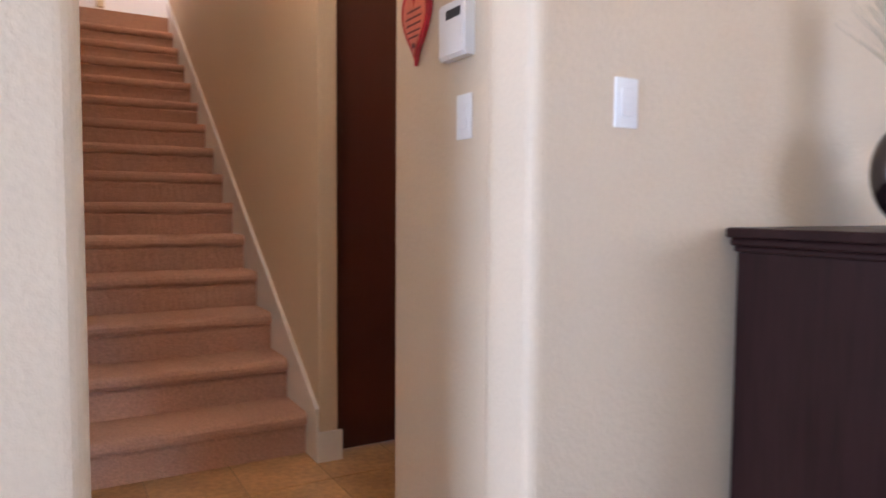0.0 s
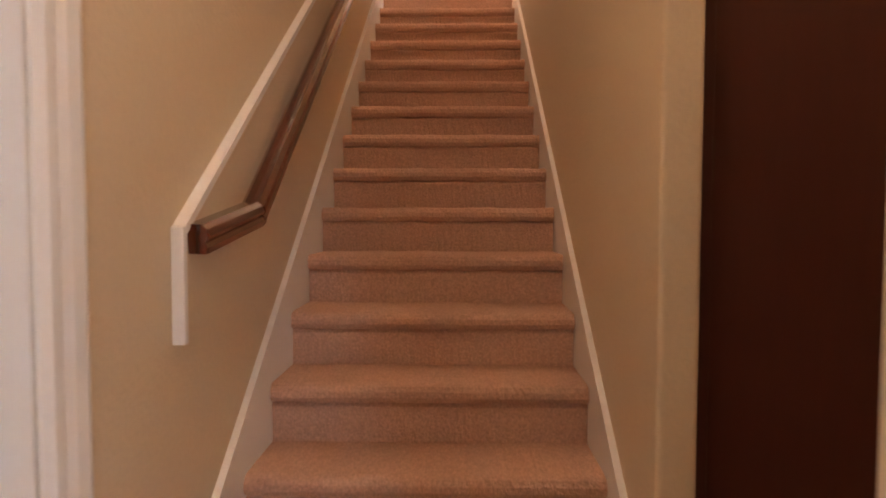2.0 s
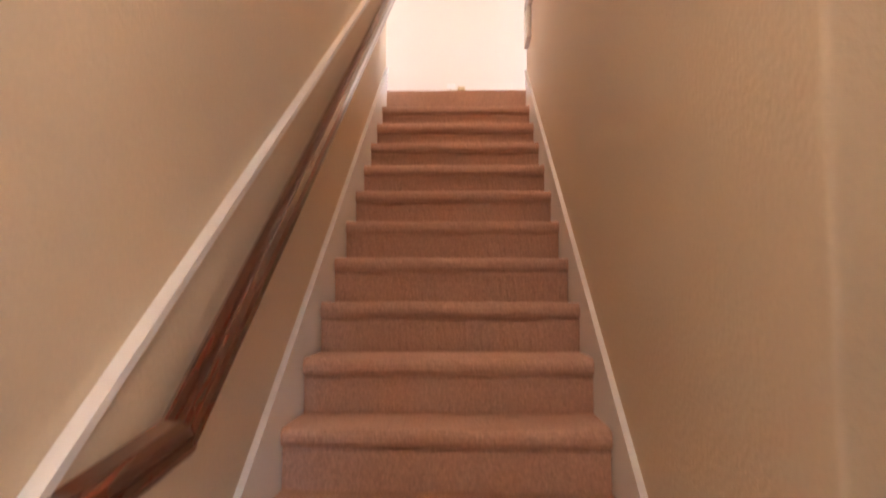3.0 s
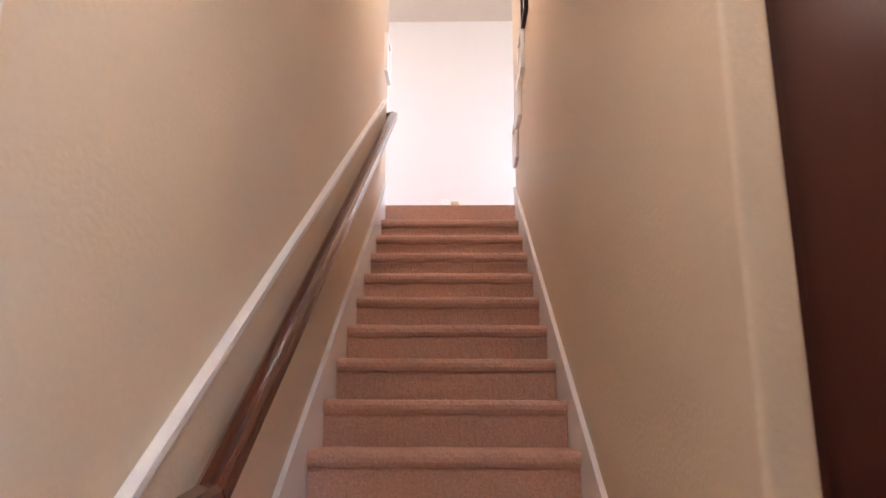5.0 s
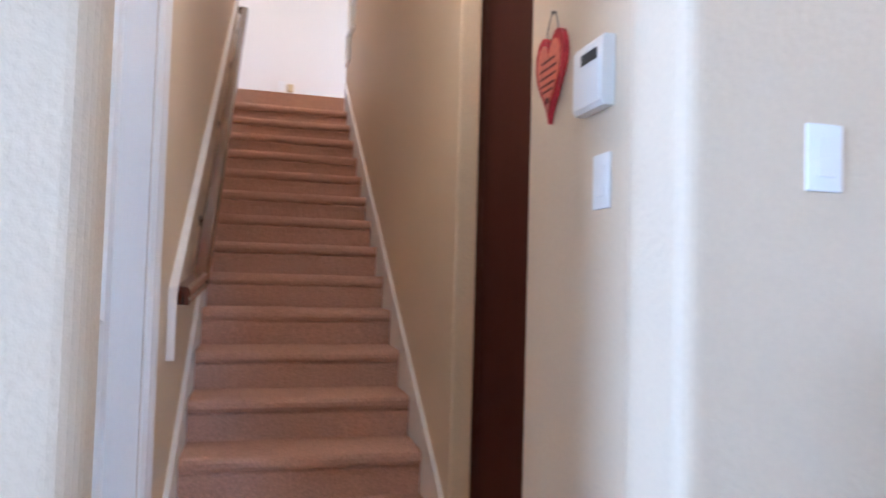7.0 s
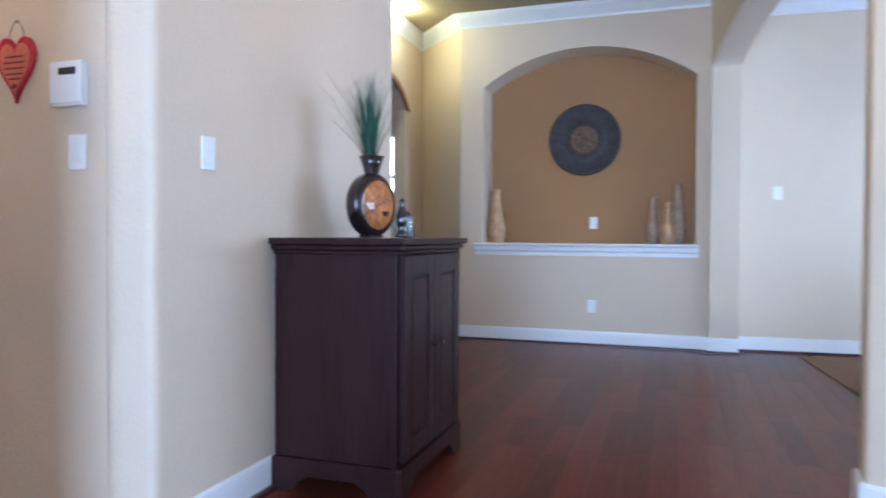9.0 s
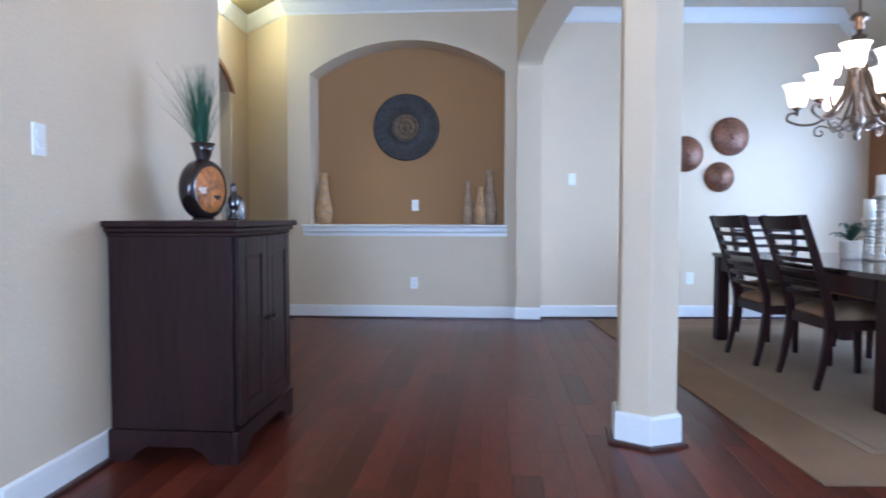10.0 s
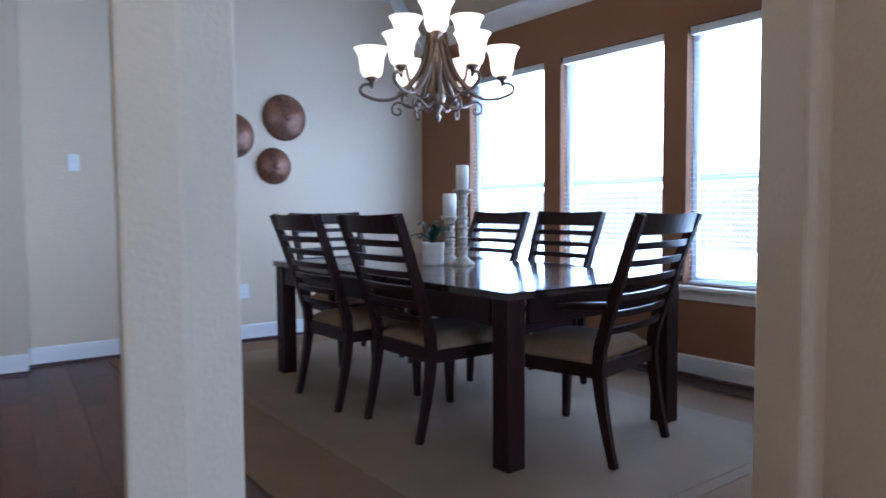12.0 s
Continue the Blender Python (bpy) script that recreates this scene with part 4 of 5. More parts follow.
part("neck", lathe([(0.0, 0.29), (0.033, 0.29), (0.034, 0.31), (0.046, 0.352), (0.062, 0.395), (0.056, 0.395), (0.035, 0.35), (0.0, 0.35)], 24), VASEDARK, vase, "dark flared neck", True)
part("foot", box(-0.05, 0.05, -0.035, 0.035, 0.0, 0.012, 0.004), VASEDARK, vase)
grass = thing("grass_arrangement", (2.05, -1.93, vz + 0.332), "tuft of dark green artificial grass in the vase", "artificial grass")
gr = random.Random(3)
for clump in range(6):
    bm = bmesh.new()
    for i in range(44):
        a, lean = gr.uniform(0, 6.283), min(0.13, abs(gr.gauss(0, 0.062)) + 0.01)
        L = gr.uniform(0.22, 0.46) * (1.0 - 0.5 * lean)
        w = gr.uniform(0.0026, 0.0046)
        bx, by = gr.uniform(-0.014, 0.014), gr.uniform(-0.014, 0.014)
        dx, dy = math.cos(a) - 0.25, math.sin(a) + 0.15
        sx, sy = -dy * w, dx * w
        prev = None
        for k in range(5):
            t = k / 4
            c = Vector((bx + dx * lean * (t * 0.5 + t * t * 1.0), by + dy * lean * (t * 0.5 + t * t * 1.0), L * t - 0.03))
            ww = 1.0 - 0.92 * t
            pr = (bm.verts.new(c + Vector((sx * ww, sy * ww, 0))), bm.verts.new(c - Vector((sx * ww, sy * ww, 0))))
            if prev:
                bm.faces.new((prev[0], prev[1], pr[1], pr[0]))
            prev = pr
    part("grass_tuft", bm, GRASS, grass)
# small glass lamp beside the vase
CLEAR = bpy.data.materials.new("clear_glass")
CLEAR.use_nodes = True
cb = CLEAR.node_tree.nodes["Principled BSDF"]
cb.inputs["Transmission Weight"].default_value, cb.inputs["Roughness"].default_value, cb.inputs["Base Color"].default_value = 0.85, 0.06, (0.9, 0.93, 0.96, 1)
jar = thing("decorative_jar", (2.30, -1.99, vz), "small clear glass jar with a dark metal lid", "jar")
part("glass", lathe([(0.0, 0.0), (0.045, 0.0), (0.05, 0.02), (0.05, 0.085), (0.038, 0.105), (0.034, 0.105), (0.045, 0.08), (0.045, 0.02), (0.0, 0.008)], 20), CLEAR, jar, "", True)
part("lid", lathe([(0.0, 0.150), (0.012, 0.148), (0.010, 0.132), (0.03, 0.122), (0.042, 0.106), (0.0, 0.106)], 20), BRASS, jar, "dark metal lid", True)
bird = thing("figurine", (2.20, -2.02, vz), "small dark glazed ornament on the cabinet", "ornament")
part("body", lathe([(0.0, 0.0), (0.03, 0.0), (0.034, 0.01), (0.018, 0.03), (0.026, 0.06), (0.03, 0.09), (0.018, 0.13), (0.012, 0.16), (0.016, 0.175), (0.0, 0.19)], 16), VASEDARK, bird, "", True)

# niche ornaments
DISCMAT = material("charcoal_carved_wood", (0.045, 0.04, 0.042), 0.6, spread=0.5, scale=25, grain=80, bump=0.6, bump_scale=70)
DISCTAN = material("worn_brown_carving", (0.16, 0.10, 0.055), 0.6, spread=0.5, scale=30, grain=80, bump=0.6, bump_scale=60)
medal = thing("wall_medallion", (XN + DEEP - 0.002, -2.38, 2.03), "round charcoal carved medallion on the tan niche wall", "wall medallion")
rim = part("outer_ring", lathe([(0.0, 0.0), (0.355, 0.0), (0.362, 0.012), (0.355, 0.026), (0.335, 0.03), (0.325, 0.022), (0.23, 0.024), (0.17, 0.022), (0.165, 0.03), (0.15, 0.03), (0.145, 0.016), (0.0, 0.016)], 56), DISCMAT, medal, "", True)
mid = part("inner_ring", lathe([(0.143, 0.012), (0.143, 0.026), (0.125, 0.032), (0.105, 0.026), (0.10, 0.018), (0.08, 0.018), (0.075, 0.03), (0.06, 0.032), (0.055, 0.02), (0.03, 0.02), (0.025, 0.034), (0.0, 0.036)], 40), DISCTAN, medal, "worn brown carved centre", True)
for o in (rim, mid):
    o.matrix_local = pose(0, 0, 0, 0, -90, 0)
for i in range(28):
    a = 2 * math.pi * i / 28
    rb = part("carved_rib", box(-0.008, 0.008, -0.004, 0.006, 0.0, 0.085, 0.003, 1), DISCMAT, medal)
    rb.matrix_local = Matrix.Rotation(a, 4, "X") @ pose(-0.028, 0, 0.24, 0, 0, 90)
WICKER = material("tan_woven_clay", (0.56, 0.33, 0.16), 0.6, spread=0.3, scale=12, grain=60, bump=0.5, bump_scale=90)
GREYCLAY = material("grey_brown_clay", (0.45, 0.32, 0.22), 0.6, spread=0.3, scale=12, grain=60, bump=0.5, bump_scale=90)


def niche_vase(place, h, r, mat, label, bands):
    t = thing("niche_vase", place, label, "vase", "vases on the niche sill")
    prof = [(0.0, 0.0), (r * 0.72, 0.0), (r * 0.80, 0.02 * h), (r, 0.16 * h), (r * 0.97, 0.3 * h), (r * 0.72, 0.5 * h), (r * 0.52, 0.68 * h), (r * 0.42, 0.84 * h), (r * 0.40, 0.93 * h), (r * 0.5, h), (r * 0.38, h), (r * 0.28, 0.9 * h), (0.0, 0.88 * h)]
    part("body", lathe(prof, 28), mat, t, "", True)
    for b in bands:
        for (r0, z0), (r1, z1) in zip(prof[1:], prof[2:]):
            if z0 <= b * h <= z1 and z1 > z0:
                rr = r0 + (r1 - r0) * (b * h - z0) / (z1 - z0)
                part("band", lathe([(rr - 0.004, b * h - 0.006), (rr + 0.004, b * h - 0.005), (rr + 0.004, b * h + 0.005), (rr - 0.004, b * h + 0.006)], 28), GREYCLAY, t, "darker ring round the vase", True)
                break
    return t


niche_vase((XN + 0.20, -1.50, SILL_Z), 0.55, 0.098, WICKER, "tall tan ringed vase standing alone on the sill", (0.12, 0.25, 0.5, 0.62, 0.8))
niche_vase((XN + 0.24, -3.06, SILL_Z), 0.46, 0.062, GREYCLAY, "slim grey-brown vase on the niche sill", (0.3, 0.7))
niche_vase((XN + 0.15, -3.19, SILL_Z), 0.40, 0.075, WICKER, "short tan vase on the niche sill", (0.2, 0.5, 0.75))
niche_vase((XN + 0.25, -3.29, SILL_Z), 0.58, 0.08, GREYCLAY, "tall grey-brown vase at the niche corner", (0.25, 0.6, 0.85))

# copper bowls on the dining wall
COPPER = material("dark_copper", (0.22, 0.095, 0.055), 0.42, metal=0.35, spread=0.45, scale=5, grain=30)
for y, z, r in ((-5.79, 1.90, 0.20), (-5.685, 1.48, 0.157), (-5.33, 1.72, 0.186)):
    bw = thing("wall_bowl", (XE - 0.002, y, z), "round dark copper bowl hung on the wall", "wall bowl", "copper bowls on the dining wall")
    dome = part("dome", lathe([(0.0, 0.0), (r * 0.97, 0.0), (r, 0.008), (r * 0.97, 0.018), (r * 0.9, 0.03), (r * 0.72, 0.05), (r * 0.5, 0.068), (r * 0.25, 0.078), (0.0, 0.082)], 40), COPPER, bw, "", True)
    dome.matrix_local = pose(0, 0, 0, 0, -90, 0)
    bo = part("boss", lathe([(0.03, 0.078), (0.034, 0.083), (0.024, 0.09), (0.0, 0.092)], 20), COPPER, bw, "", True)
    bo.matrix_local = pose(0, 0, 0, 0, -90, 0)

# recessed ceiling lights: the first is known, the other four are added, unseen
LAMPGLOW = glowing("warm_lamp_glow", (1.0, 0.88, 0.68), 9.0)
for x, y, z in ((5.45, -0.70, CEILING), (1.6, -2.9, CEILING), (0.5, -0.7, 2.75), (2.0, -0.8, 2.75), (0.5, 2.4, HIGH)):
    cl = thing("recessed_light", (x, y, z), "round white recessed ceiling light, lit, all but one added", "ceiling light", "recessed ceiling lights")
    part("ring", lathe([(0.062, 0.0), (0.062, -0.008), (0.085, -0.01), (0.092, -0.004), (0.092, 0.0)], 28), TRIM, cl, "", True)
    part("lens", lathe([(0.0, -0.004), (0.061, -0.004), (0.061, -0.001), (0.0, -0.001)], 28), LAMPGLOW, cl, "glowing warm lens", True)

# rug
RUGOUT = material("tan_wool_rug", (0.225, 0.130, 0.066), 0.95, spread=0.14, scale=3, grain=220, bump=0.8, bump_scale=260)
RUGIN = material("grey_beige_rug_field", (0.245, 0.167, 0.104), 0.95, spread=0.12, scale=3, grain=220, bump=0.8, bump_scale=260)
RUGLINE = material("pale_rug_line", (0.252, 0.172, 0.107), 0.95, spread=0.1, scale=3, grain=220, bump=0.8, bump_scale=260)
rug = thing("rug", (0, 0, 0), "large tan wool rug with a paler field beneath the table", "rug")
R0, R1, S0, S1 = 1.55, 5.88, -6.95, -4.30
part("border", box(R0, R1, S0, S1, 0.001, 0.010, 0.004), RUGOUT, rug)
part("pale_line", box(R0 + 0.34, R1 - 0.34, S0 + 0.40, S1 - 0.40, 0.0085, 0.0118, 0.001), RUGLINE, rug)
part("field", box(R0 + 0.40, R1 - 0.40, S0 + 0.46, S1 - 0.46, 0.0105, 0.0135, 0.001), RUGIN, rug)
FZ = 0.0136

# dining table
TX0, TX1, TY0, TY1 = 2.47, 4.80, -6.32, -5.13
table = thing("dining_table", ((TX0 + TX1) / 2, (TY0 + TY1) / 2, FZ), "large dark espresso dining table on the rug", "dining table")
tw, td = (TX1 - TX0) / 2, (TY1 - TY0) / 2
TABLETOP = material("polished_espresso_top", (0.035, 0.015, 0.012), 0.14, spread=0.4, scale=5, grain=50, stretch=(0.08, 1, 1), coat=0.5)
for i in range(6):
    a, b = -td + i * td / 3, -td + (i + 1) * td / 3
    part("top_board", box(-tw + 0.16, tw - 0.16, a + 0.0006, b - 0.0006, 0.713, 0.748, 0.002, 1), TABLETOP, table)
for s in (-1, 1):
    part("breadboard_end", box(s * tw - (0.158 if s > 0 else 0), s * tw + (0.158 if s < 0 else 0), -td, td, 0.713, 0.748, 0.003), TABLETOP, table)
for s in (-1, 1):
    part("apron", box(-tw + 0.14, tw - 0.14, s * (td - 0.03) - 0.012, s * (td - 0.03) + 0.012, 0.60, 0.712, 0.003), ESPRESSO, table)
    part("apron", box(s * (tw - 0.03) - 0.012, s * (tw - 0.03) + 0.012, -td + 0.14, td - 0.14, 0.60, 0.712, 0.003), ESPRESSO, table)
    for u in (-1, 1):
        cx, cy = s * (tw - 0.062), u * (td - 0.062)
        part("leg", box(cx - 0.049, cx + 0.049, cy - 0.049, cy + 0.049, 0.0, 0.712, 0.006), ESPRESSO, table)


# dining chairs: ladder backs, seat of fabric; the chair faces +y from its origin on the floor under the seat's middle
def slab_along(points, half_w, half_t, bm=None):
    return sweep(points, [(-half_t, -half_w), (half_t, -half_w), (half_t, half_w), (-half_t, half_w)], bm)


def chair(arms):
    c = thing("armchair" if arms else "dining_chair", (0, 0, 0), "dark espresso ladder-back armchair with a tan fabric seat" if arms else "dark espresso ladder-back dining chair with a tan fabric seat", "chair", "chairs round the dining table")
    W, D = (0.282, 0.24) if arms else (0.262, 0.235)
    K = 1.02

    def back_at(z):
        """How far back the back posts stand at a height."""
        if z < 0.46:
            return -D - 0.075 * (1 - z / 0.46) ** 1.6
        t = (z - 0.46) / (0.60 * K)
        return -D - 0.17 * t - 0.035 * t * t

    for s in (-1, 1):
        line = [(s * (W - 0.022 + 0.03 * max(0, z - 0.46) / 0.6), back_at(z), z) for z in (0, 0.1, 0.2, 0.3, 0.4, 0.5, 0.46 + 0.16 * K, 0.46 + 0.28 * K, 0.46 + 0.4 * K, 0.46 + 0.5 * K, 0.46 + 0.59 * K)]
        part("back_leg", sweep(line, [(-0.017, -0.021), (0.017, -0.021), (0.017, 0.021), (-0.017, 0.021)], up=(0, 1, 0), scales=[0.78, 0.85, 0.95, 1.05, 1.15, 1.15, 1.1, 1.05, 1.0, 0.95, 0.92]), ESPRESSO, c)
        fl = [(s * (W - 0.028), D - 0.03 + 0.0, z) for z in (0.0, 0.12, 0.26, 0.36, 0.43)]
        fl = [(x, y + 0.012 * (1 - z / 0.43), z) for x, y, z in fl]
        part("front_leg", sweep(fl, [(-0.022, -0.022), (0.022, -0.022), (0.022, 0.022), (-0.022, 0.022)], up=(0, 1, 0), scales=[0.68, 0.78, 0.92, 1.05, 1.1]), ESPRESSO, c)
        part("side_rail", box(s * (W - 0.028) - 0.011, s * (W - 0.028) + 0.011, -D + 0.02, D - 0.055, 0.365, 0.43, 0.003), ESPRESSO, c)
    part("front_rail", box(-W + 0.052, W - 0.052, D - 0.044, D - 0.022, 0.365, 0.43, 0.003), ESPRESSO, c)
    part("back_rail", box(-W + 0.045, W - 0.045, -D - 0.012, -D + 0.012, 0.365, 0.43, 0.003), ESPRESSO, c)
    bm = bmesh.new()
    n = 10
    rows = []
    for i in range(n + 1):
        u = -1 + 2 * i / n
        row = []
        for j in range(n + 1):
            v = -1 + 2 * j / n
            edge = (1 - abs(u) ** 4) * (1 - abs(v) ** 4)
            row.append(bm.verts.new((u * (W - 0.004), v * (D - 0.008) + 0.004, 0.447 + 0.058 * edge ** 0.5)))
        rows.append(row)
    for p, q in zip(rows, rows[1:]):
        for i in range(n):
            bm.faces.new((p[i], p[i + 1], q[i + 1], q[i]))
    ring = [r[0] for r in rows] + rows[-1][1:] + [r[-1] for r in rows[::-1]][1:] + rows[0][::-1][1:-1]
    low = [bm.verts.new((v.co.x, v.co.y, 0.4305)) for v in ring]
    for i in range(len(ring)):
        j = (i + 1) % len(ring)
        bm.faces.new((ring[i], ring[j], low[j], low[i]))
    bm.faces.new(low)
    bmesh.ops.recalc_face_normals(bm, faces=bm.faces)
    part("seat", bm, SEATCLOTH, c, "tan fabric padded seat", True)

    def ladder(z0, z1, bow, name):
        bm = bmesh.new()
        rows, k = [], 10
        for i in range(k + 1):
            t = -1 + 2 * i / k
            x = t * (W - 0.020 + 0.03 * ((z0 + z1) / 2 - 0.46) / 0.6)
            row = []
            for z, dy in ((z0, -0.009), (z1, -0.009), (z1, 0.009), (z0, 0.009)):
                top = (-0.008 * (1 - t * t)) if (name == "crest_rail" and z == z1) else 0
                row.append(bm.verts.new((x, back_at((z0 + z1) / 2) + (z - (z0 + z1) / 2) * -0.26 + dy - bow * (1 - t * t), z + top)))
            rows.append(row)
        for p, q in zip(rows, rows[1:]):
            for i in range(4):
                bm.faces.new((p[i], p[(i + 1) % 4], q[(i + 1) % 4], q[i]))
        bm.faces.new(rows[0])
        bm.faces.new(rows[-1])
        bmesh.ops.recalc_face_normals(bm, faces=bm.faces)
        part(name, bm, ESPRESSO, c)

    ladder(0.46 + 0.505 * K, 0.46 + 0.595 * K, 0.035, "crest_rail")
    for i in range(6):
        z = 0.46 + (0.095 + i * 0.070) * K
        ladder(z, z + 0.030, 0.032, "slat")
    if arms:
        for s in (-1, 1):
            arm = [(s * (W - 0.01), back_at(0.68) + 0.01, 0.685), (s * (W + 0.012), -0.12, 0.672), (s * (W + 0.018), 0.02, 0.648), (s * (W + 0.012), 0.12, 0.640), (s * (W + 0.008), 0.17, 0.648)]
            part("armrest", sweep(arm, [(-0.026, -0.012), (0.026, -0.012), (0.028, 0.004), (0.02, 0.013), (-0.02, 0.013), (-0.028, 0.004)]), ESPRESSO, c)
            part("arm_support", sweep([(s * (W - 0.006), 0.15, 0.40), (s * (W + 0.004), 0.145, 0.52), (s * (W + 0.010), 0.15, 0.636)], [(-0.016, -0.016), (0.016, -0.016), (0.016, 0.016), (-0.016, 0.016)], up=(0, 1, 0)), ESPRESSO, c)
    return c


side = chair(False)
side.matrix_world = pose(3.93, -5.32, FZ, 0, 0, 180)
copy_thing(side, pose(3.24, -5.38, FZ, 0, 0, 179))
copy_thing(side, pose(4.19, -6.20, FZ, 0, 0, 0))
copy_thing(side, pose(3.53, -6.20, FZ, 0, 0, -2))
armch = chair(True)
armch.matrix_world = pose(2.62, -5.72, FZ, 0, 0, -78)
copy_thing(armch, pose(4.84, -5.78, FZ, 0, 0, 92))

# table ornaments
TOPZ = FZ + 0.748
WHITECLAY = material("white_ribbed_clay", (0.62, 0.55, 0.47), 0.6, spread=0.12, scale=8, grain=60)
CANDLE = material("ivory_wax", (0.82, 0.79, 0.72), 0.45, spread=0.03)
HOLDER = material("whitewashed_wood", (0.50, 0.43, 0.35), 0.6, spread=0.35, scale=12, grain=60, bump=0.3)
LEAF = material("dark_orchid_leaf", (0.020, 0.055, 0.028), 0.35, spread=0.4, scale=14)
pot = thing("potted_plant", (3.80, -5.73, TOPZ), "dark green plant in a white ribbed pot", "plant")
pr = [(0.0, 0.0), (0.058, 0.0), (0.062, 0.006)] + [(0.064 + 0.0015 * (i % 2) + 0.006 * i / 14, 0.01 + 0.12 * i / 14) for i in range(15)] + [(0.066, 0.138), (0.06, 0.138), (0.058, 0.115), (0.0, 0.11)]
part("pot", lathe(pr, 28), WHITECLAY, pot, "white ribbed pot", True)
part("soil", lathe([(0.0, 0.118), (0.057, 0.116), (0.057, 0.112), (0.0, 0.112)], 20), material("dark_soil", (0.03, 0.02, 0.015), 0.9), pot, "dark soil")
lr = random.Random(11)
for i in range(14):
    a = i * 2.4 + lr.uniform(-0.3, 0.3)
    reach, rise = lr.uniform(0.09, 0.21), lr.uniform(0.08, 0.27)
    bm, prev = bmesh.new(), None
    for k in range(9):
        t = k / 8
        w = 0.017 * math.sin(math.pi * min(1, 0.12 + t * 0.86)) + 0.001
        c = Vector((math.cos(a) * reach * t, math.sin(a) * reach * t, 0.115 + rise * 1.6 * t - rise * 1.15 * t * t))
        sd = Vector((-math.sin(a), math.cos(a), 0)) * w
        cur = (bm.verts.new(c + sd + Vector((0, 0, 0.006))), bm.verts.new(c), bm.verts.new(c - sd + Vector((0, 0, 0.006))))
        if prev:
            bm.faces.new((prev[0], prev[1], cur[1], cur[0]))
            bm.faces.new((prev[1], prev[2], cur[2], cur[1]))
        prev = cur
    part("leaf", bm, LEAF, pot, "", True)


def candlestick(place, h, ch, r, label):
    t = thing("candle_holder", place, label, "candle holder", "candle holders on the table")
    pf = [(0.0, 0.0), (0.068, 0.0), (0.072, 0.012), (0.06, 0.022), (0.045, 0.034), (0.034, 0.05)]
    n = max(3, int(h / 0.07))
    for i in range(n):
        z = 0.055 + (h - 0.095) * i / n
        dz = (h - 0.095) / n
        pf += [(0.024, z), (0.030, z + dz * 0.25), (0.032, z + dz * 0.5), (0.028, z + dz * 0.7), (0.036, z + dz * 0.82), (0.036, z + dz * 0.9)]
    pf += [(0.03, h - 0.035), (0.05, h - 0.018), (0.058, h - 0.01), (0.058, h), (0.0, h)]
    part("stem", lathe(pf, 24), HOLDER, t, "turned whitewashed stem", True)
    cd = thing("candle", (place[0], place[1], place[2] + h), "ivory pillar candle standing on a holder", "candle", "pillar candles")
    part("wax", lathe([(0.0, 0.0), (r, 0.0), (r, ch - 0.004), (r - 0.004, ch), (r * 0.5, ch - 0.004), (0.0, ch - 0.006)], 24), CANDLE, cd, "", True)
    part("wick", box(-0.001, 0.001, -0.001, 0.001, ch - 0.008, ch + 0.012), DARKPLATE, cd, "short dark wick")


candlestick((3.66, -5.85, TOPZ), 0.455, 0.143, 0.038, "tall turned whitewashed candle holder")
candlestick((3.80, -5.86, TOPZ), 0.295, 0.138, 0.042, "short turned whitewashed candle holder")

# chandelier
CHX, CHY = 3.61, -5.63
ch = thing("chandelier", (CHX, CHY, DINING), "bronze scroll-arm chandelier with nine lit glass shades", "chandelier")
SHADE = glowing("lit_frosted_glass", (1.0, 0.84, 0.64), 1.9)


def local(z):
    return z - DINING - 0.055


part("canopy", lathe([(0.0, 0.0), (0.065, 0.0), (0.065, -0.012), (0.03, -0.03), (0.0, -0.032)], 24), IRON, ch, "", True)
part("rod", lathe([(0.008, -0.03), (0.008, local(2.50))], 10), IRON, ch)
part("collar", lathe([(0.0, local(2.52)), (0.035, local(2.51)), (0.06, local(2.48)), (0.062, local(2.465)), (0.028, local(2.45)), (0.03, local(2.40)), (0.0, local(2.39))], 24), IRON, ch, "", True)
part("stem", lathe([(0.0, local(2.42)), (0.018, local(2.40)), (0.022, local(2.2)), (0.04, local(2.12)), (0.03, local(2.05)), (0.024, local(1.9)), (0.045, local(1.82)), (0.05, local(1.78)), (0.03, local(1.73)), (0.014, local(1.70)), (0.022, local(1.675)), (0.012, local(1.65)), (0.0, local(1.645))], 20), IRON, ch, "", True)


def bell(z, r):
    """A flared glass shade, open above, standing on z."""
    k = r / 0.098
    o = [(0.028 * k, 0.0), (0.05 * k, 0.004), (0.062 * k, 0.03), (0.066 * k, 0.07), (0.072 * k, 0.11), (0.086 * k, 0.142), (0.098 * k, 0.158)]
    i = [(a - 0.004, b + 0.001) for a, b in o[::-1]]
    return lathe([(0.0, 0.0)] + o + i + [(0.0, 0.005)], 28)


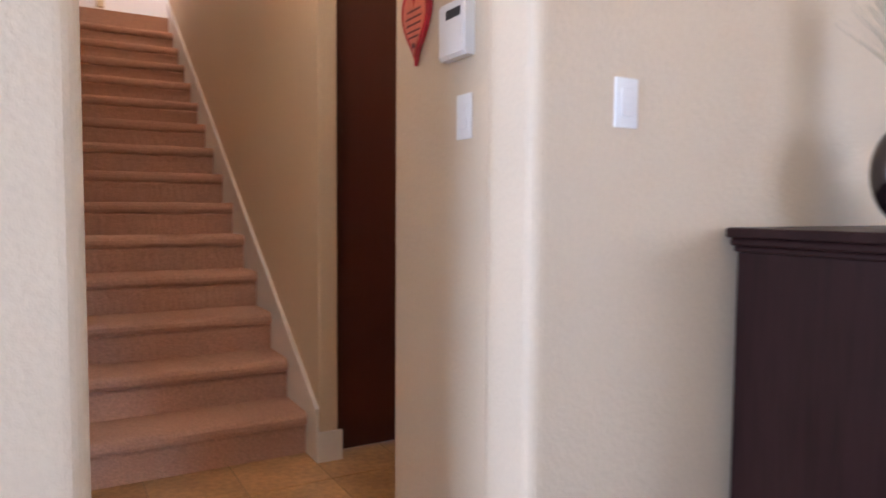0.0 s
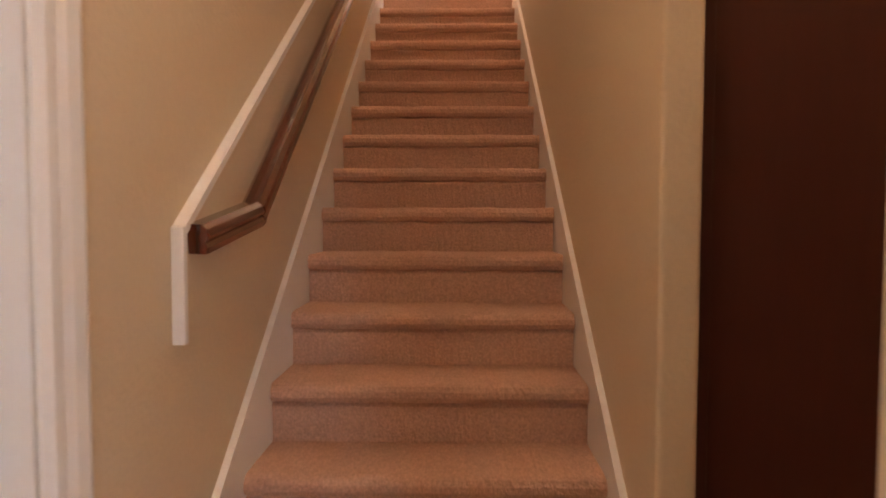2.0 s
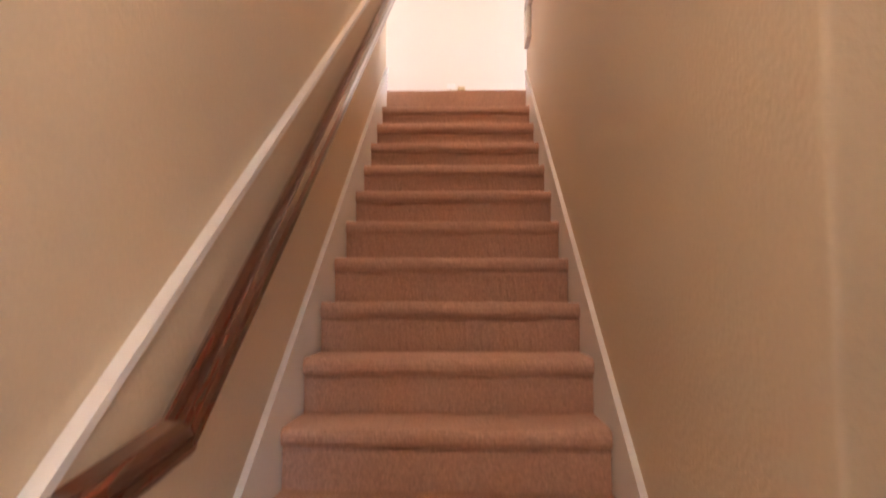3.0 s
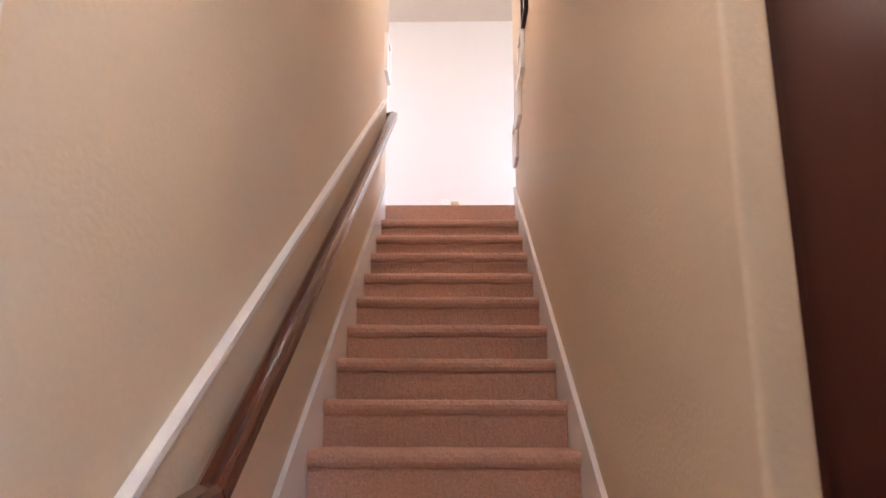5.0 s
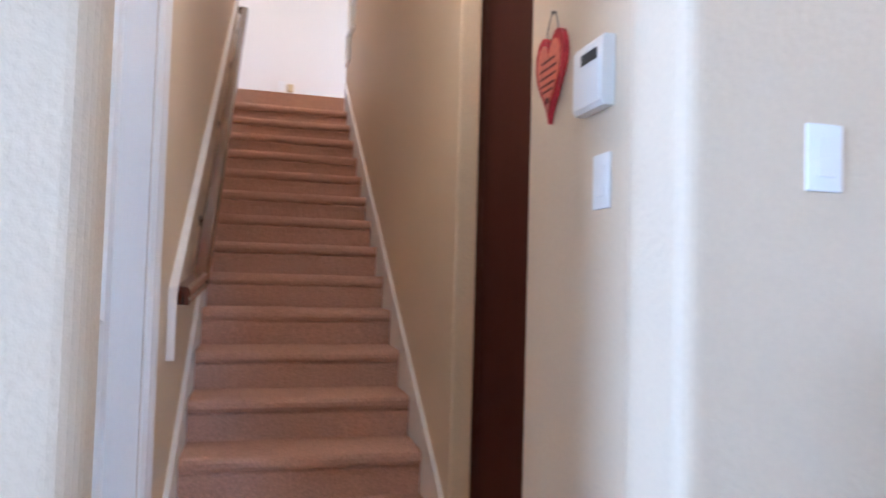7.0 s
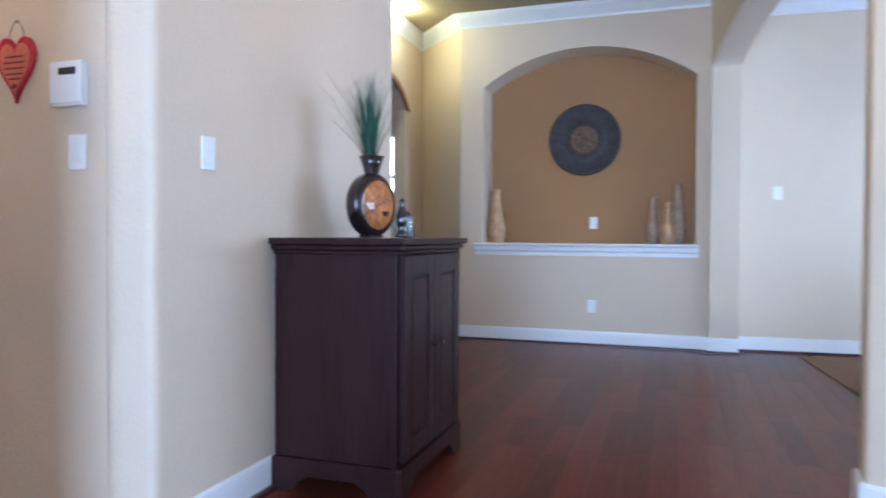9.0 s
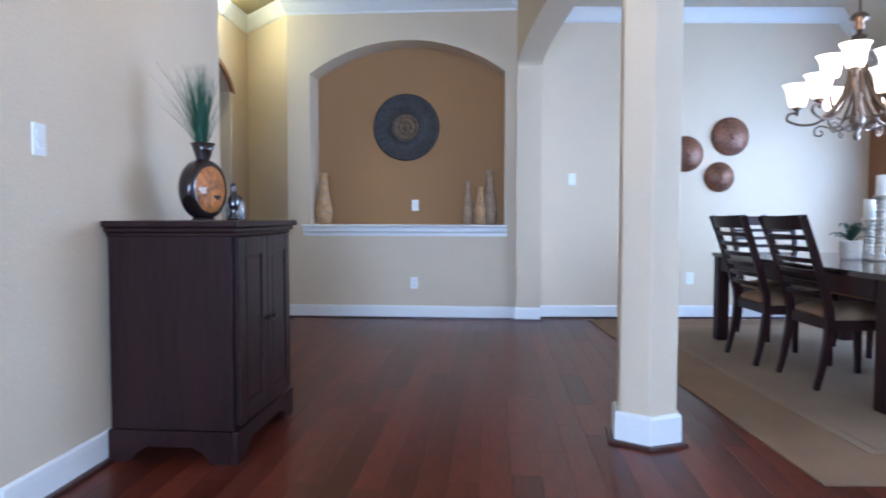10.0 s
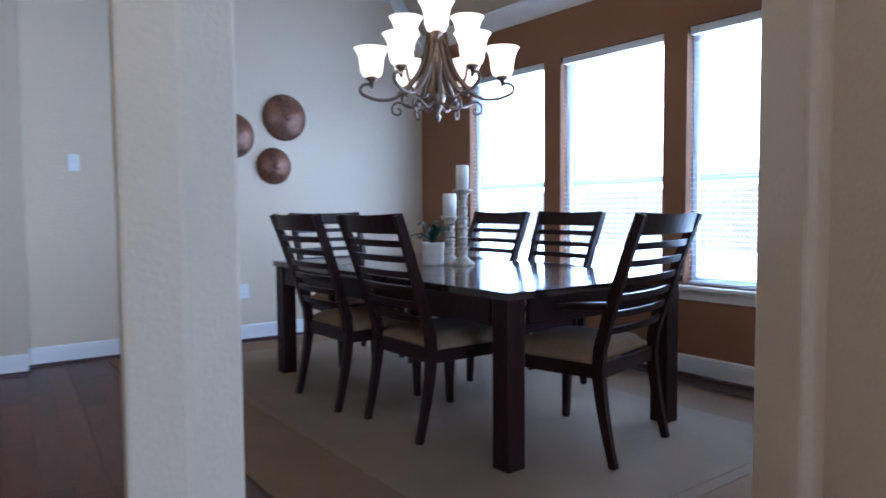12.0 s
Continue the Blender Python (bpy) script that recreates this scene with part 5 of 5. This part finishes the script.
FLAT = [(-0.004, -0.011), (0.004, -0.011), (0.004, 0.011), (-0.004, 0.011)]
for tier, (cnt, rad, zb, off) in enumerate(((6, 0.37, 1.905, 53.5), (3, 0.205, 2.105, 23.5))):
    for i in range(cnt):
        a = radians(off + 360 * i / cnt)
        ca, sa = math.cos(a), math.sin(a)

        def P(r, z):
            return (ca * r, sa * r, local(z))

        if tier == 0:
            prof = [(0.03, 2.16), (0.05, 2.08), (0.085, 1.96), (0.15, 1.86), (0.24, 1.785), (0.33, 1.775), (0.41, 1.80), (0.435, 1.825), (0.425, 1.855), (0.385, 1.865), (0.365, 1.845)]
        else:
            prof = [(0.03, 1.84), (0.08, 1.80), (0.14, 1.82), (0.185, 1.90), (0.205, 1.98), (0.205, 2.06)]
        arm = part("arm", sweep([P(r, z) for r, z in smooth_line(prof)], FLAT if tier else circle(0.0095, 8), up=(-sa, ca, 0)), IRON, ch, "", True)
        if tier == 0:
            part("scroll", sweep([P(r, z) for r, z in smooth_line([(0.04, 1.76), (0.10, 1.72), (0.17, 1.745), (0.225, 1.76), (0.255, 1.735), (0.25, 1.70), (0.22, 1.69), (0.205, 1.71), (0.222, 1.728)])], circle(0.0065, 6), up=(-sa, ca, 0)), IRON, arm, "", True)
        if tier == 0:
            band = smooth_line([(0.028, 2.36), (0.034, 2.22), (0.055, 2.06), (0.10, 1.93), (0.165, 1.845), (0.215, 1.80)])
            part("band", sweep([P(r, z) for r, z in band], [(-0.004, -0.016), (0.004, -0.016), (0.004, 0.016), (-0.004, 0.016)], up=(ca, sa, 0)), IRON, ch, "broad bronze band of the frame", True)
        top = 1.86 if tier == 0 else 2.05
        cup = part("cup", lathe([(0.0, local(top)), (0.010, local(top)), (0.012, local(zb - 0.03)), (0.035, local(zb - 0.012)), (0.03, local(zb)), (0.0, local(zb))], 16, at=(ca * rad, sa * rad, 0)), IRON, ch, "", True)
        g = bell(zb, 0.098)
        bmesh.ops.translate(g, vec=(ca * rad, sa * rad, local(zb)), verts=g.verts)
        sh = part("shade", g, SHADE, ch, "lit frosted glass shade", True)

# the dining room and all that stands in it, laid into the house
for ob in list(scene.objects):
    if ob.parent is None and ob.name.split(".")[0] in DINING_SET:
        ob.matrix_basis = DINING_TURN @ ob.matrix_basis

# ---- floor pieces ----
def plank(L, W):
    return box(0.0003, L - 0.0003, 0.0003, W - 0.0003, -0.0125, 0.0, 0.0006, 1)


PW = 0.125
floor_ob = bpy.data.objects["floor"]
rng = random.Random(7)
lengths = [0.55, 0.75, 0.95, 1.15, 1.35]
shared, count = {}, 0
rest_verts, rest_faces = [], []


def rest_plank(x0, x1, y0, y1):
    b = len(rest_verts)
    e = 0.0003
    for z, k in ((-0.0125, e), (-0.0006, e), (0.0, e + 0.0006)):
        rest_verts.extend([(x0 + k, y0 + k, z), (x1 - k, y0 + k, z), (x1 - k, y1 - k, z), (x0 + k, y1 - k, z)])
    for r in (0, 4):
        for i in range(4):
            j = (i + 1) % 4
            rest_faces.append((b + r + i, b + r + j, b + r + 4 + j, b + r + 4 + i))
    rest_faces.append((b + 8, b + 9, b + 10, b + 11))


y = -7.29
while y < 2.1:
    x, short = -4.5, rng.choice((0.0, 0.2, 0.3, 0.4))
    if y > NY - PW:
        x = 2.9
    if NY - PW <= y < NY:
        x = -4.5
    while x < 7.0:
        L = rng.choice(lengths) - (short if x == -4.5 else 0.0)
        L = min(L, 7.1 - x)
        near = -0.6 < x < 5.6 and -4.75 < y < -1.75
        if near and count < 300:
            if L not in shared:
                ob = part("plank", plank(L, PW), FLOOR, floor_ob)
                shared[L] = ob.data
            else:
                ob = new("plank", shared[L])
                ob.parent = floor_ob
            ob.matrix_local = pose(x, y, 0)
            count += 1
        else:
            rest_plank(x, x + L, y, y + PW)
        x += L
    y += PW
me = bpy.data.meshes.new("planks_beyond")
me.from_pydata(rest_verts, [], rest_faces)
me.materials.append(FLOOR_REST)
pl = tagged(new("planks_beyond", me), "dark cherry wood planks of the remaining floor", kind="stuff")
pl.parent = floor_ob

hall = bpy.data.objects["floor_hall"]
tile_me = None
TS = 0.335
for i in range(10):
    for j in range(5):
        if tile_me is None:
            t = part("tile", box(0.002, TS - 0.002, 0.002, TS - 0.002, -0.0028, 0.0, 0.0012, 1), TILE, hall)
            tile_me = t.data
        else:
            t = new("tile", tile_me)
            t.parent = hall
        t.matrix_local = pose(-0.02 + i * TS, -1.675 + j * TS, 0.0)
